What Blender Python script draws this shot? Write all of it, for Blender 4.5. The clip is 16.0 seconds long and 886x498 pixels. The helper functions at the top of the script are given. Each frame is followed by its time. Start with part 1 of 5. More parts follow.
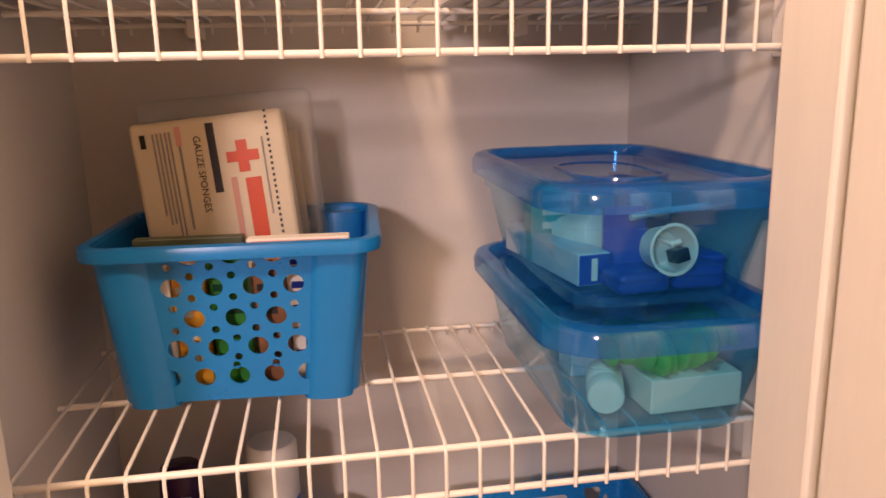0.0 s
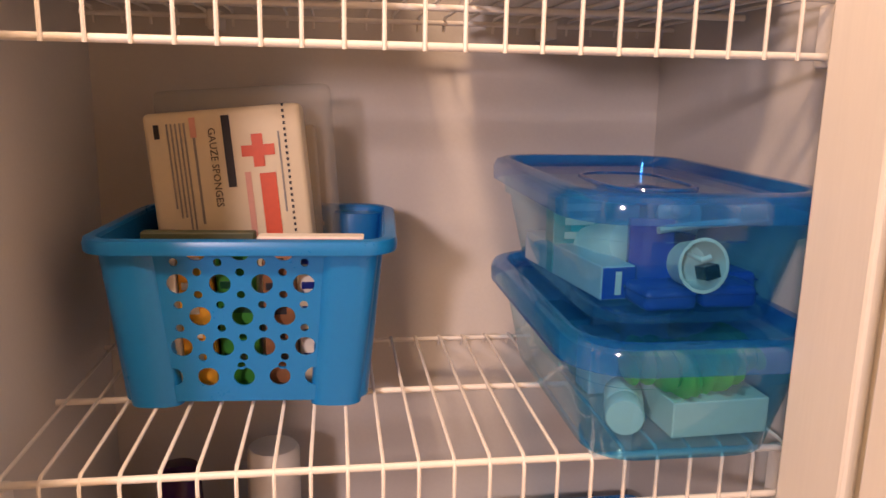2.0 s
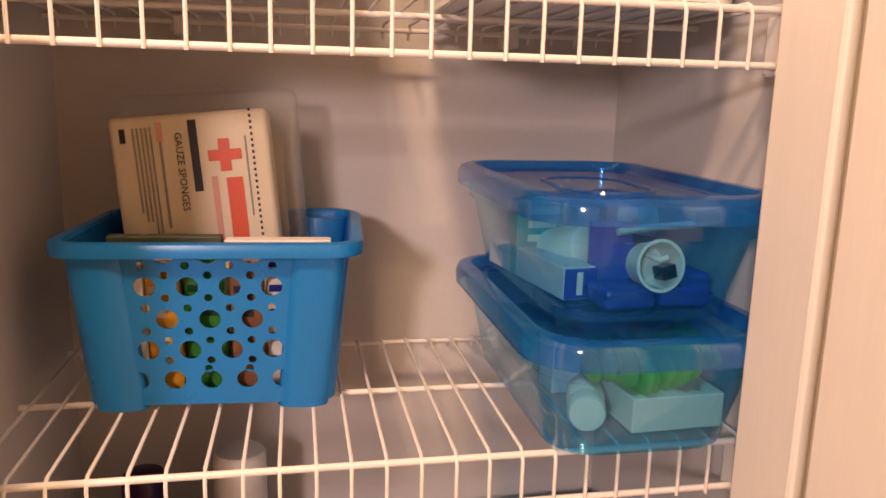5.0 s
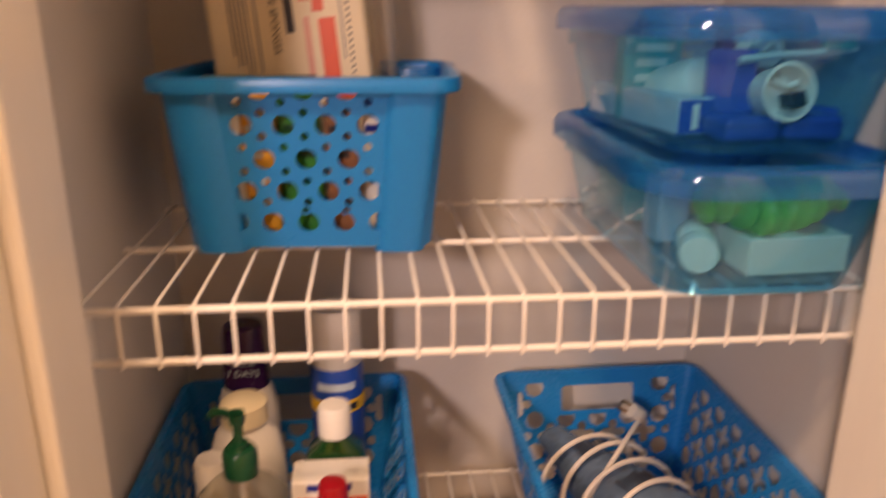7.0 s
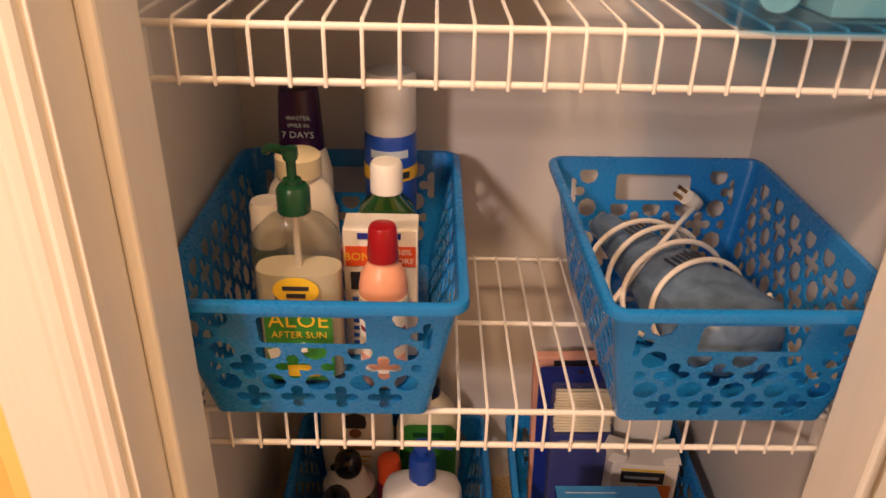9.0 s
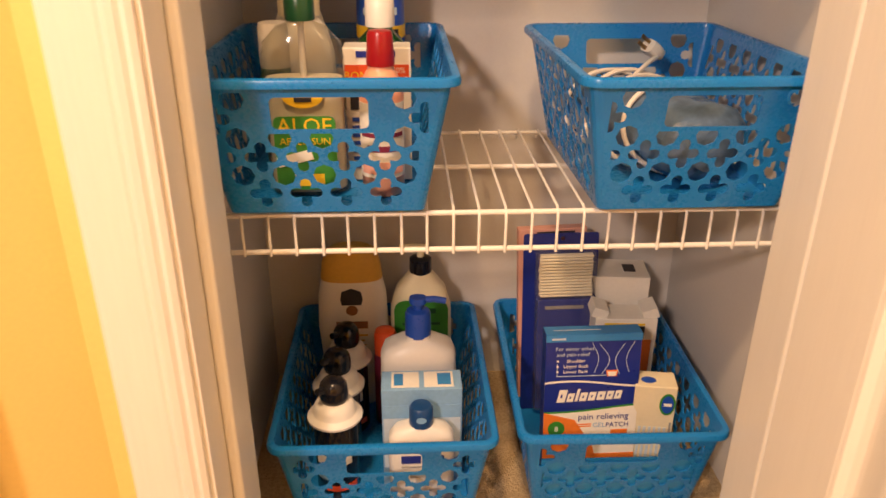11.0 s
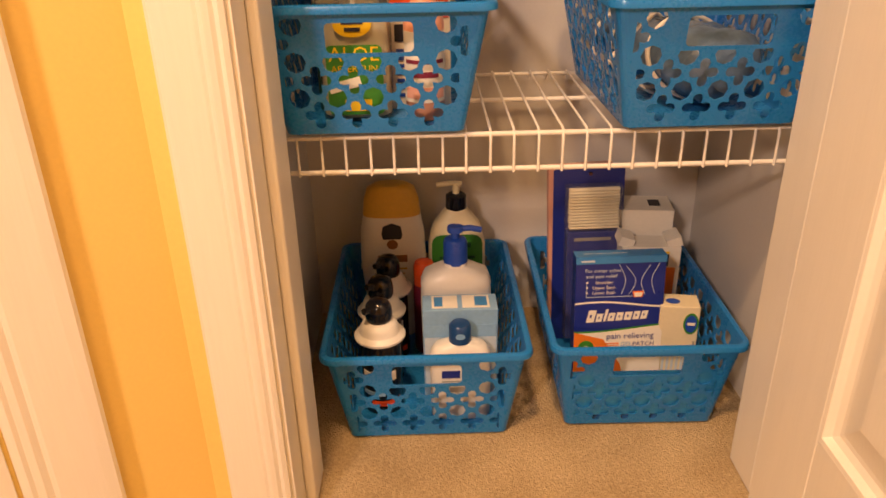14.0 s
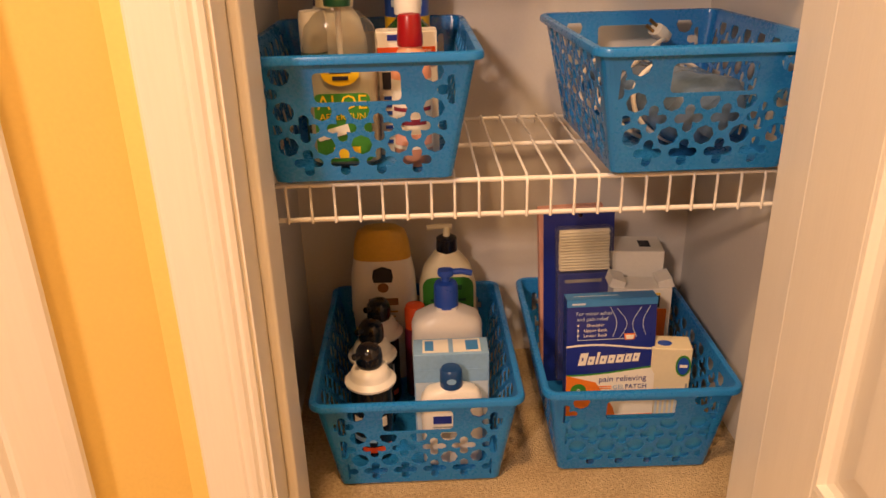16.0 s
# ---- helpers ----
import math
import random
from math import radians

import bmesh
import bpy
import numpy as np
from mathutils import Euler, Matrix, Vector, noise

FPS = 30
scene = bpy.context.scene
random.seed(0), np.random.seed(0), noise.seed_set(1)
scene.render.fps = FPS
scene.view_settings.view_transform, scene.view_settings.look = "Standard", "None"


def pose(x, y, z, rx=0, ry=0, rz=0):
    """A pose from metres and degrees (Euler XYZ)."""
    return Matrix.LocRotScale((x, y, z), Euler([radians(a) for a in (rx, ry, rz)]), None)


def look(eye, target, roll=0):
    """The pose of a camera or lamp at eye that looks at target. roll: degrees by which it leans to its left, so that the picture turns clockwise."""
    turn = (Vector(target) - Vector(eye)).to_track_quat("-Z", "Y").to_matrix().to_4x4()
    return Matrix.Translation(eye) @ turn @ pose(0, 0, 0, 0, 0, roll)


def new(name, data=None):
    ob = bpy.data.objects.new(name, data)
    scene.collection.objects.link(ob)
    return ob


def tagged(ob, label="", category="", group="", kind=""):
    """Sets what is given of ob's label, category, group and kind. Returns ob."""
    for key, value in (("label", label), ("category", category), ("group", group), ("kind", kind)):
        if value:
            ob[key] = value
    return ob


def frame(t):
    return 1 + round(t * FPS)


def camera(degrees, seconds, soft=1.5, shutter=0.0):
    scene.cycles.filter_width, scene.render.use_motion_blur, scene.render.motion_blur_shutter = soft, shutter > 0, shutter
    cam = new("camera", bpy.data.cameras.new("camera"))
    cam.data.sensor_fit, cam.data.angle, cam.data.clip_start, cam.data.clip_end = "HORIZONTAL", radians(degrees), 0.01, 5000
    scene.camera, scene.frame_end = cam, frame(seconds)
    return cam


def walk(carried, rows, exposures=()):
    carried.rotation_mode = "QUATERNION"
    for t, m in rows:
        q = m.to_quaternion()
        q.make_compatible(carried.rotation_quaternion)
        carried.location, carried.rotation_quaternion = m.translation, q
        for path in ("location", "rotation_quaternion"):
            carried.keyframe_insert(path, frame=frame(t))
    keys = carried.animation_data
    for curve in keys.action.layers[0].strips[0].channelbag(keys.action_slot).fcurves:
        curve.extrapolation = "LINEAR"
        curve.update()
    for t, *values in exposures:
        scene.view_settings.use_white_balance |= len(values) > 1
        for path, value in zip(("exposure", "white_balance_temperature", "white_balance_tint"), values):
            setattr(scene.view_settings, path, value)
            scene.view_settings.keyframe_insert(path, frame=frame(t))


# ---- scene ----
cam = camera(60.7, 16.0, shutter=0.5)
PATH = [
    (0, (-0.057, -0.515, 1.002), (0.255, 1.411, 0.561), -1.2),
    (0.5, (-0.058, -0.505, 0.999), (0.197, 1.428, 0.558), -1.1),
    (1, (-0.053, -0.498, 0.997), (0.241, 1.428, 0.547), 0.3),
    (1.5, (-0.053, -0.494, 0.994), (0.239, 1.438, 0.566), 0.7),
    (2, (-0.057, -0.492, 0.993), (0.222, 1.444, 0.579), 1.1),
    (2.5, (-0.068, -0.49, 0.993), (0.149, 1.455, 0.58), 1.0),
    (3, (-0.085, -0.489, 0.994), (0.039, 1.469, 0.604), 0.9),
    (3.5, (-0.097, -0.494, 0.996), (-0.003, 1.468, 0.622), 1.4),
    (4, (-0.079, -0.498, 0.994), (0.159, 1.45, 0.609), 1.6),
    (4.2, (-0.073, -0.503, 0.994), (0.212, 1.44, 0.611), 1.5),
    (6.3, (-0.058, -0.505, 0.983), (0.375, 1.399, 0.552), 0.7),
    (6.5, (-0.061, -0.503, 0.983), (0.373, 1.396, 0.532), 0.2),
    (7, (-0.081, -0.493, 0.928), (0.103, 1.402, 0.317), 0.2),
    (7.5, (-0.091, -0.506, 0.889), (-0.166, 1.368, 0.196), 1.3),
    (8, (-0.093, -0.513, 0.857), (-0.279, 1.285, 0.001), 1.8),
    (8.4, (-0.096, -0.509, 0.85), (-0.261, 1.257, -0.076), 2.2),
    (8.5, (-0.091, -0.515, 0.848), (-0.224, 1.25, -0.084), 1.9),
    (8.7, (-0.077, -0.519, 0.849), (-0.088, 1.239, -0.104), 2.0),
    (10.8, (-0.094, -0.632, 0.68), (0.007, 1.165, -0.193), 0.3),
    (11, (-0.097, -0.677, 0.671), (0.0, 1.138, -0.164), 0.3),
    (11.5, (-0.108, -0.764, 0.674), (-0.019, 1.072, -0.113), 0.2),
    (12, (-0.114, -0.804, 0.658), (-0.048, 0.975, -0.254), -1.0),
    (12.5, (-0.118, -0.814, 0.656), (-0.046, 0.966, -0.254), -0.9),
    (13, (-0.119, -0.805, 0.65), (-0.081, 0.983, -0.244), -1.1),
    (13.5, (-0.117, -0.788, 0.636), (-0.071, 0.999, -0.262), -0.7),
    (14, (-0.117, -0.766, 0.634), (-0.084, 1.036, -0.233), -1.1),
    (14.5, (-0.117, -0.762, 0.644), (-0.112, 1.058, -0.184), -2.4),
    (15, (-0.117, -0.762, 0.648), (-0.096, 1.078, -0.134), -1.8),
    (15.5, (-0.114, -0.761, 0.646), (-0.076, 1.081, -0.133), -1.9),
    (16, (-0.111, -0.76, 0.644), (-0.061, 1.079, -0.14), -1.4),
]
walk(cam, [(t, look(eye, target, roll)) for t, eye, target, roll in PATH],
     [(0, -0.17, 6300, 33), (4.2, -0.20, 6450, 34), (8.5, -0.18, 6800, 28), (10.8, 0.18, 7100, 22), (12.5, 0.27, 7900, 22), (13.5, 0.05, 8100, 26), (16, -0.06, 8000, 26)])

# ---- world and light ----
world = bpy.data.worlds.new("world")
scene.world = world
world.use_nodes = True
world.node_tree.nodes["Background"].inputs[0].default_value = (1.0, 0.86, 0.68, 1)
world.node_tree.nodes["Background"].inputs[1].default_value = 0.018
scene.view_settings.exposure = 0.0


def area(name, eye, target, size, power, colour):
    data = bpy.data.lights.new(name, "AREA")
    data.shape, data.size, data.energy, data.color = "DISK", size, power, colour
    ob = new(name, data)
    ob.matrix_world = look(eye, target)
    return ob


area("hall_ceiling_light", (-0.32, -0.90, 2.38), (0.0, -0.60, 0.4), 0.22, 35.0, (1.0, 0.69, 0.38))
# unseen source at the left front, added from the shadows' direction; fixture unknown
area("hall_side_light", (-0.84, -1.70, 1.42), (0.2, 0.3, 0.85), 0.20, 22.0, (1.0, 0.84, 0.71))


# ---- materials ----
def shader(name):
    m = bpy.data.materials.new(name)
    m.use_nodes = True
    return m, m.node_tree.nodes, m.node_tree.links, m.node_tree.nodes["Principled BSDF"]


def paint(name, colour, rough=0.5, var=0.06, scale=12.0, bump=0.0, fine=180.0, metal=0.0, coat=0.0, spread=0.1, stretch=(1, 1, 1)):
    """A surface with colour that varies at two scales and a fine relief."""
    m, nodes, links, bsdf = shader(name)
    coords = nodes.new("ShaderNodeTexCoord")
    mapping = nodes.new("ShaderNodeMapping")
    mapping.inputs["Scale"].default_value = stretch
    links.new(coords.outputs["Object"], mapping.inputs[0])
    large, small = nodes.new("ShaderNodeTexNoise"), nodes.new("ShaderNodeTexNoise")
    large.inputs["Scale"].default_value, small.inputs["Scale"].default_value = scale, fine
    large.inputs["Detail"].default_value = small.inputs["Detail"].default_value = 4
    both = nodes.new("ShaderNodeMath")
    both.operation = "MULTIPLY_ADD"
    both.inputs[1].default_value = 0.5
    half = nodes.new("ShaderNodeMath")
    half.operation = "MULTIPLY"
    half.inputs[1].default_value = 0.5
    for n in (large, small):
        links.new(mapping.outputs[0], n.inputs["Vector"])
    links.new(small.outputs["Fac"], half.inputs[0])
    links.new(large.outputs["Fac"], both.inputs[0])
    links.new(half.outputs[0], both.inputs[2])
    ramp = nodes.new("ShaderNodeValToRGB")
    ramp.color_ramp.elements[0].position, ramp.color_ramp.elements[1].position = 0.3, 0.7
    ramp.color_ramp.elements[0].color = (*[max(0.0, c * (1 - var)) for c in colour], 1)
    ramp.color_ramp.elements[1].color = (*[min(1.0, c * (1 + var)) for c in colour], 1)
    links.new(both.outputs[0], ramp.inputs[0])
    links.new(ramp.outputs[0], bsdf.inputs["Base Color"])
    span = nodes.new("ShaderNodeMapRange")
    span.inputs["To Min"].default_value, span.inputs["To Max"].default_value = max(0.02, rough - spread), min(1.0, rough + spread)
    links.new(both.outputs[0], span.inputs[0])
    links.new(span.outputs[0], bsdf.inputs["Roughness"])
    bsdf.inputs["Metallic"].default_value, bsdf.inputs["Coat Weight"].default_value = metal, coat
    if bump:
        relief = nodes.new("ShaderNodeBump")
        relief.inputs["Strength"].default_value, relief.inputs["Distance"].default_value = bump, 0.002
        links.new(both.outputs[0], relief.inputs["Height"])
        links.new(relief.outputs[0], bsdf.inputs["Normal"])
    return m


def clear(name, tint, solid, body, rough=0.12):
    """Translucent plastic: light passes tinted, a part is scattered, and the surface shines."""
    m, nodes, links, bsdf = shader(name)
    bsdf.inputs["Base Color"].default_value = (*body, 1)
    bsdf.inputs["Roughness"].default_value = rough
    see = nodes.new("ShaderNodeBsdfTransparent")
    see.inputs[0].default_value = (*tint, 1)
    mix = nodes.new("ShaderNodeMixShader")
    wear = nodes.new("ShaderNodeTexNoise")
    wear.inputs["Scale"].default_value = 30
    span = nodes.new("ShaderNodeMapRange")
    span.inputs["To Min"].default_value, span.inputs["To Max"].default_value = solid * 0.8, min(1, solid * 1.2)
    links.new(wear.outputs["Fac"], span.inputs[0])
    links.new(span.outputs[0], mix.inputs[0])
    links.new(see.outputs[0], mix.inputs[1])
    links.new(bsdf.outputs[0], mix.inputs[2])
    facing = nodes.new("ShaderNodeLayerWeight")
    facing.inputs["Blend"].default_value = 0.5
    steep = nodes.new("ShaderNodeMath")
    steep.operation = "POWER"
    steep.inputs[1].default_value = 4.0
    links.new(facing.outputs["Facing"], steep.inputs[0])
    amount = nodes.new("ShaderNodeMath")
    amount.operation = "MULTIPLY_ADD"
    amount.inputs[1].default_value, amount.inputs[2].default_value = 0.55, 0.045
    links.new(steep.outputs[0], amount.inputs[0])
    shine = nodes.new("ShaderNodeBsdfGlossy")
    shine.inputs["Color"].default_value = (1, 1, 1, 1)
    shine.inputs["Roughness"].default_value = rough
    coat = nodes.new("ShaderNodeMixShader")
    links.new(amount.outputs[0], coat.inputs[0])
    links.new(mix.outputs[0], coat.inputs[1])
    links.new(shine.outputs[0], coat.inputs[2])
    links.new(coat.outputs[0], nodes["Material Output"].inputs[0])
    return m


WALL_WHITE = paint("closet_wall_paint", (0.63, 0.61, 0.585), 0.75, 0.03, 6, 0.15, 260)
WALL_YELLOW = paint("yellow_wall_paint", (0.88, 0.64, 0.22), 0.7, 0.04, 5, 0.2, 240)
TRIM = paint("white_trim_paint", (0.84, 0.81, 0.74), 0.35, 0.03, 8, 0.12, 60, stretch=(6, 6, 0.35))
CEILING = paint("ceiling_paint", (0.80, 0.78, 0.74), 0.9, 0.03, 20, 0.3, 200)
SHELF_WHITE = paint("white_vinyl_coating", (0.82, 0.79, 0.74), 0.38, 0.05, 40)
BRASS = paint("aged_brass", (0.30, 0.18, 0.08), 0.38, 0.2, 60, 0.2, 300, metal=1.0)
AQUA = paint("aqua_plastic", (0.002, 0.195, 0.57), 0.28, 0.02, 14, 0.015, 300)
AQUA_DARK = paint("deep_aqua_plastic", (0.002, 0.19, 0.55), 0.30, 0.02, 14, 0.015, 300)
WHITE = paint("white_plastic", (0.80, 0.78, 0.73), 0.35, 0.03, 20)
CREAM = paint("cream_plastic", (0.80, 0.72, 0.50), 0.4, 0.03, 20)
CARD = paint("white_card", (0.80, 0.77, 0.70), 0.6, 0.04, 30, 0.05)
GREYCARD = paint("grey_white_card", (0.55, 0.53, 0.50), 0.6, 0.05, 30, 0.05)
BLACK = paint("black_plastic", (0.008, 0.008, 0.012), 0.18, 0.1, 20)
INK = paint("dark_ink", (0.02, 0.02, 0.03), 0.5, 0.1, 50)
GREY_INK = paint("grey_ink", (0.30, 0.29, 0.28), 0.6, 0.1, 50)
NAVY = paint("navy_print", (0.010, 0.026, 0.24), 0.3, 0.1, 30)
BLUE = paint("blue_print", (0.012, 0.07, 0.42), 0.3, 0.08, 30)
DEEP_BLUE = paint("deep_blue_plastic", (0.008, 0.06, 0.20), 0.3, 0.08, 30)
SKY_BLUE = paint("light_blue_print", (0.22, 0.42, 0.66), 0.35, 0.12, 22)
PALE_BLUE = paint("pale_blue_print", (0.52, 0.63, 0.74), 0.4, 0.1, 30)
CYAN = paint("cyan_print", (0.03, 0.24, 0.58), 0.35, 0.08, 30)
TEAL = paint("teal_print", (0.04, 0.42, 0.45), 0.4, 0.1, 30)
GREEN = paint("green_plastic", (0.004, 0.060, 0.022), 0.3, 0.1, 30)
LEAF = paint("leaf_green_print", (0.03, 0.22, 0.03), 0.4, 0.12, 30)
LIME = paint("bright_green_plastic", (0.06, 0.46, 0.06), 0.35, 0.12, 30)
YELLOW = paint("yellow_print", (0.80, 0.52, 0.03), 0.4, 0.06, 30)
GOLD = paint("amber_yellow_plastic", (0.66, 0.38, 0.06), 0.35, 0.08, 30)
ORANGE = paint("orange_print", (0.80, 0.20, 0.03), 0.4, 0.08, 30)
RED = paint("red_print", (0.72, 0.085, 0.02), 0.4, 0.08, 30)
CAP_RED = paint("deep_red_plastic", (0.33, 0.008, 0.012), 0.3, 0.08, 30)
PINK = paint("pink_lotion_plastic", (0.80, 0.36, 0.22), 0.35, 0.05, 30)
PALE_PINK = paint("pale_pink_card", (0.75, 0.38, 0.30), 0.5, 0.06, 30)
PURPLE = paint("dark_purple_plastic", (0.035, 0.006, 0.06), 0.25, 0.1, 30)
BROWN = paint("brown_print", (0.25, 0.11, 0.05), 0.4, 0.1, 30)
COTTON = paint("cotton_swab_paper", (0.82, 0.76, 0.60), 0.8, 0.06, 60)
BAG = paint("blue_grey_plastic_film", (0.10, 0.16, 0.25), 0.22, 0.35, 35, 0.9, 90)
CORD = paint("white_cord_vinyl", (0.78, 0.72, 0.64), 0.45, 0.04, 40)
LOTION = paint("white_lotion", (0.80, 0.76, 0.62), 0.4, 0.03, 30)
MAROON = paint("maroon_print", (0.20, 0.02, 0.05), 0.4, 0.1, 30)
CLEAR = clear("clear_plastic", (0.93, 0.93, 0.91), 0.16, (0.8, 0.8, 0.78), 0.1)
BLISTER = clear("thin_clear_blister", (0.97, 0.97, 0.96), 0.05, (0.8, 0.8, 0.8), 0.08)
CLEAR_GREY = clear("frosted_clear_plastic", (0.78, 0.77, 0.72), 0.05, (0.55, 0.56, 0.55), 0.1)
BIN_BLUE = clear("clear_blue_plastic", (0.50, 0.84, 0.97), 0.10, (0.01, 0.26, 0.62), 0.1)
LID_BLUE = clear("clear_blue_lid_plastic", (0.20, 0.58, 0.94), 0.30, (0.004, 0.22, 0.66), 0.08)
GREEN_LIQUID = clear("green_liquid_plastic", (0.03, 0.30, 0.06), 0.5, (0.01, 0.10, 0.02), 0.1)


def carpet_material():
    m, nodes, links, bsdf = shader("beige_carpet")
    coords = nodes.new("ShaderNodeTexCoord")
    tuft, patch, cells = nodes.new("ShaderNodeTexNoise"), nodes.new("ShaderNodeTexNoise"), nodes.new("ShaderNodeTexVoronoi")
    tuft.inputs["Scale"].default_value, patch.inputs["Scale"].default_value, cells.inputs["Scale"].default_value = 230, 8, 520
    tuft.inputs["Detail"].default_value = 6
    for n in (tuft, patch, cells):
        links.new(coords.outputs["Object"], n.inputs["Vector"])
    add = nodes.new("ShaderNodeMath")
    add.operation = "MULTIPLY_ADD"
    add.inputs[1].default_value = 0.45
    links.new(patch.outputs["Fac"], add.inputs[0])
    half = nodes.new("ShaderNodeMath")
    half.operation = "MULTIPLY"
    half.inputs[1].default_value = 0.55
    links.new(tuft.outputs["Fac"], half.inputs[0])
    links.new(half.outputs[0], add.inputs[2])
    ramp = nodes.new("ShaderNodeValToRGB")
    ramp.color_ramp.elements[0].position, ramp.color_ramp.elements[1].position = 0.36, 0.64
    ramp.color_ramp.elements[0].color, ramp.color_ramp.elements[1].color = (0.37, 0.26, 0.14, 1), (0.63, 0.48, 0.29, 1)
    links.new(add.outputs[0], ramp.inputs[0])
    links.new(ramp.outputs[0], bsdf.inputs["Base Color"])
    bsdf.inputs["Roughness"].default_value = 0.95
    relief = nodes.new("ShaderNodeBump")
    relief.inputs["Strength"].default_value, relief.inputs["Distance"].default_value = 0.7, 0.003
    links.new(cells.outputs["Distance"], relief.inputs["Height"])
    links.new(relief.outputs[0], bsdf.inputs["Normal"])
    return m


CARPET = carpet_material()


# ---- mesh helpers ----
def part(name, bm, material, parent, label="", smooth=False, at=None):
    """Links a bmesh as one mesh object under a thing or a part."""
    me = bpy.data.meshes.new(name)
    bm.to_mesh(me)
    bm.free()
    me.materials.append(material)
    if smooth:
        me.shade_smooth()
        me.set_sharp_from_angle(angle=radians(42))
    ob = new(name, me)
    if parent:
        ob.parent = parent
    if at:
        ob.matrix_basis = at
    return tagged(ob, label)


def again(ob, at, parent):
    """Another part on the same mesh."""
    o = new(ob.name.split(".")[0], ob.data)
    o.parent, o.matrix_basis = parent, at
    return o


def thing(name, m, label, category, group="", kind=""):
    ob = new(name)
    ob.empty_display_size = 0.02
    ob.matrix_basis = m
    return tagged(ob, label, category, group, kind)


def block(x0, x1, y0, y1, z0, z1, bevel=0.0, segments=2):
    bm = bmesh.new()
    bmesh.ops.create_cube(bm, size=1, matrix=Matrix.Translation(((x0 + x1) / 2, (y0 + y1) / 2, (z0 + z1) / 2)) @ Matrix.Diagonal((x1 - x0, y1 - y0, z1 - z0, 1)))
    if bevel:
        bmesh.ops.bevel(bm, geom=bm.edges[:], offset=bevel, segments=segments, affect="EDGES", profile=0.5)
    return bm


def structure(name, bm, material, label):
    return tagged(part(name, bm, material, None), label, name.split("_")[0], "", "structure")


def lathe(profile, sides=28, sx=1.0, sy=1.0, capped=True):
    """A turned form from (radius, height) pairs; sx and sy flatten it."""
    bm = bmesh.new()
    rings = []
    for r, z in profile:
        rings.append([bm.verts.new((sx * r * math.cos(2 * math.pi * k / sides), sy * r * math.sin(2 * math.pi * k / sides), z)) for k in range(sides)])
    for a, b in zip(rings, rings[1:]):
        for k in range(sides):
            bm.faces.new((a[k], a[(k + 1) % sides], b[(k + 1) % sides], b[k]))
    if capped:
        bm.faces.new(rings[0][::-1])
        bm.faces.new(rings[-1])
    return bm


def loft(sections, n=24, power=3.5):
    """A bottle of superellipse sections (half width, half depth, height)."""
    bm = bmesh.new()
    rings = []
    for a, b, z in sections:
        ring = []
        for k in range(n):
            t = 2 * math.pi * (k + 0.5) / n
            c, s = math.cos(t), math.sin(t)
            ring.append(bm.verts.new((a * math.copysign(abs(c) ** (2 / power), c), b * math.copysign(abs(s) ** (2 / power), s), z)))
        rings.append(ring)
    for a, b in zip(rings, rings[1:]):
        for k in range(n):
            bm.faces.new((a[k], a[(k + 1) % n], b[(k + 1) % n], b[k]))
    bm.faces.new(rings[0][::-1])
    bm.faces.new(rings[-1])
    return bm


def tube(points, r, sides=8, closed=False):
    """A round rod or cord along points."""
    pts = [Vector(p) for p in points]
    bm = bmesh.new()
    rings, count = [], len(pts)
    side = None
    for i, p in enumerate(pts):
        a = pts[(i - 1) % count] if closed or i else p
        b = pts[(i + 1) % count] if closed or i < count - 1 else p
        ahead = (b - a).normalized()
        if side is None:
            side = ahead.orthogonal().normalized()
        side = (side - ahead * side.dot(ahead)).normalized()
        up = ahead.cross(side)
        rings.append([bm.verts.new(p + r * (math.cos(2 * math.pi * k / sides) * side + math.sin(2 * math.pi * k / sides) * up)) for k in range(sides)])
    pairs = list(zip(rings, rings[1:])) + ([(rings[-1], rings[0])] if closed else [])
    for a, b in pairs:
        for k in range(sides):
            bm.faces.new((a[k], a[(k + 1) % sides], b[(k + 1) % sides], b[k]))
    if not closed:
        bm.faces.new(rings[0][::-1])
        bm.faces.new(rings[-1])
    return bm


def extrude_profile(profile, z0, z1):
    """An upright moulding from a closed outline in x and y."""
    bm = bmesh.new()
    low, high = [bm.verts.new((x, y, z0)) for x, y in profile], [bm.verts.new((x, y, z1)) for x, y in profile]
    n = len(profile)
    for k in range(n):
        bm.faces.new((low[k], low[(k + 1) % n], high[(k + 1) % n], high[k]))
    bm.faces.new(low[::-1])
    bm.faces.new(high)
    bmesh.ops.recalc_face_normals(bm, faces=bm.faces[:])
    return bm


def plate(outline, holes=(), depth=0.0006):
    """A flat piece in the x-z plane that faces -y, with holes through it."""
    bm = bmesh.new()
    edges = []
    for loop in (outline, *holes):
        vs = [bm.verts.new((x, 0, z)) for x, z in loop]
        edges += [bm.edges.new((vs[k], vs[(k + 1) % len(vs)])) for k in range(len(vs))]
    bmesh.ops.triangle_fill(bm, use_beauty=True, use_dissolve=False, edges=edges, normal=(0, -1, 0))
    for f in bm.faces:
        if f.normal.y > 0:
            f.normal_flip()
    if depth:
        faces = bmesh.ops.extrude_face_region(bm, geom=bm.faces[:])
        for v in faces["geom"]:
            if isinstance(v, bmesh.types.BMVert):
                v.co.y -= depth
        bmesh.ops.recalc_face_normals(bm, faces=bm.faces[:])
    return bm


def rect(x0, x1, z0, z1):
    return [(x0, z0), (x1, z0), (x1, z1), (x0, z1)]


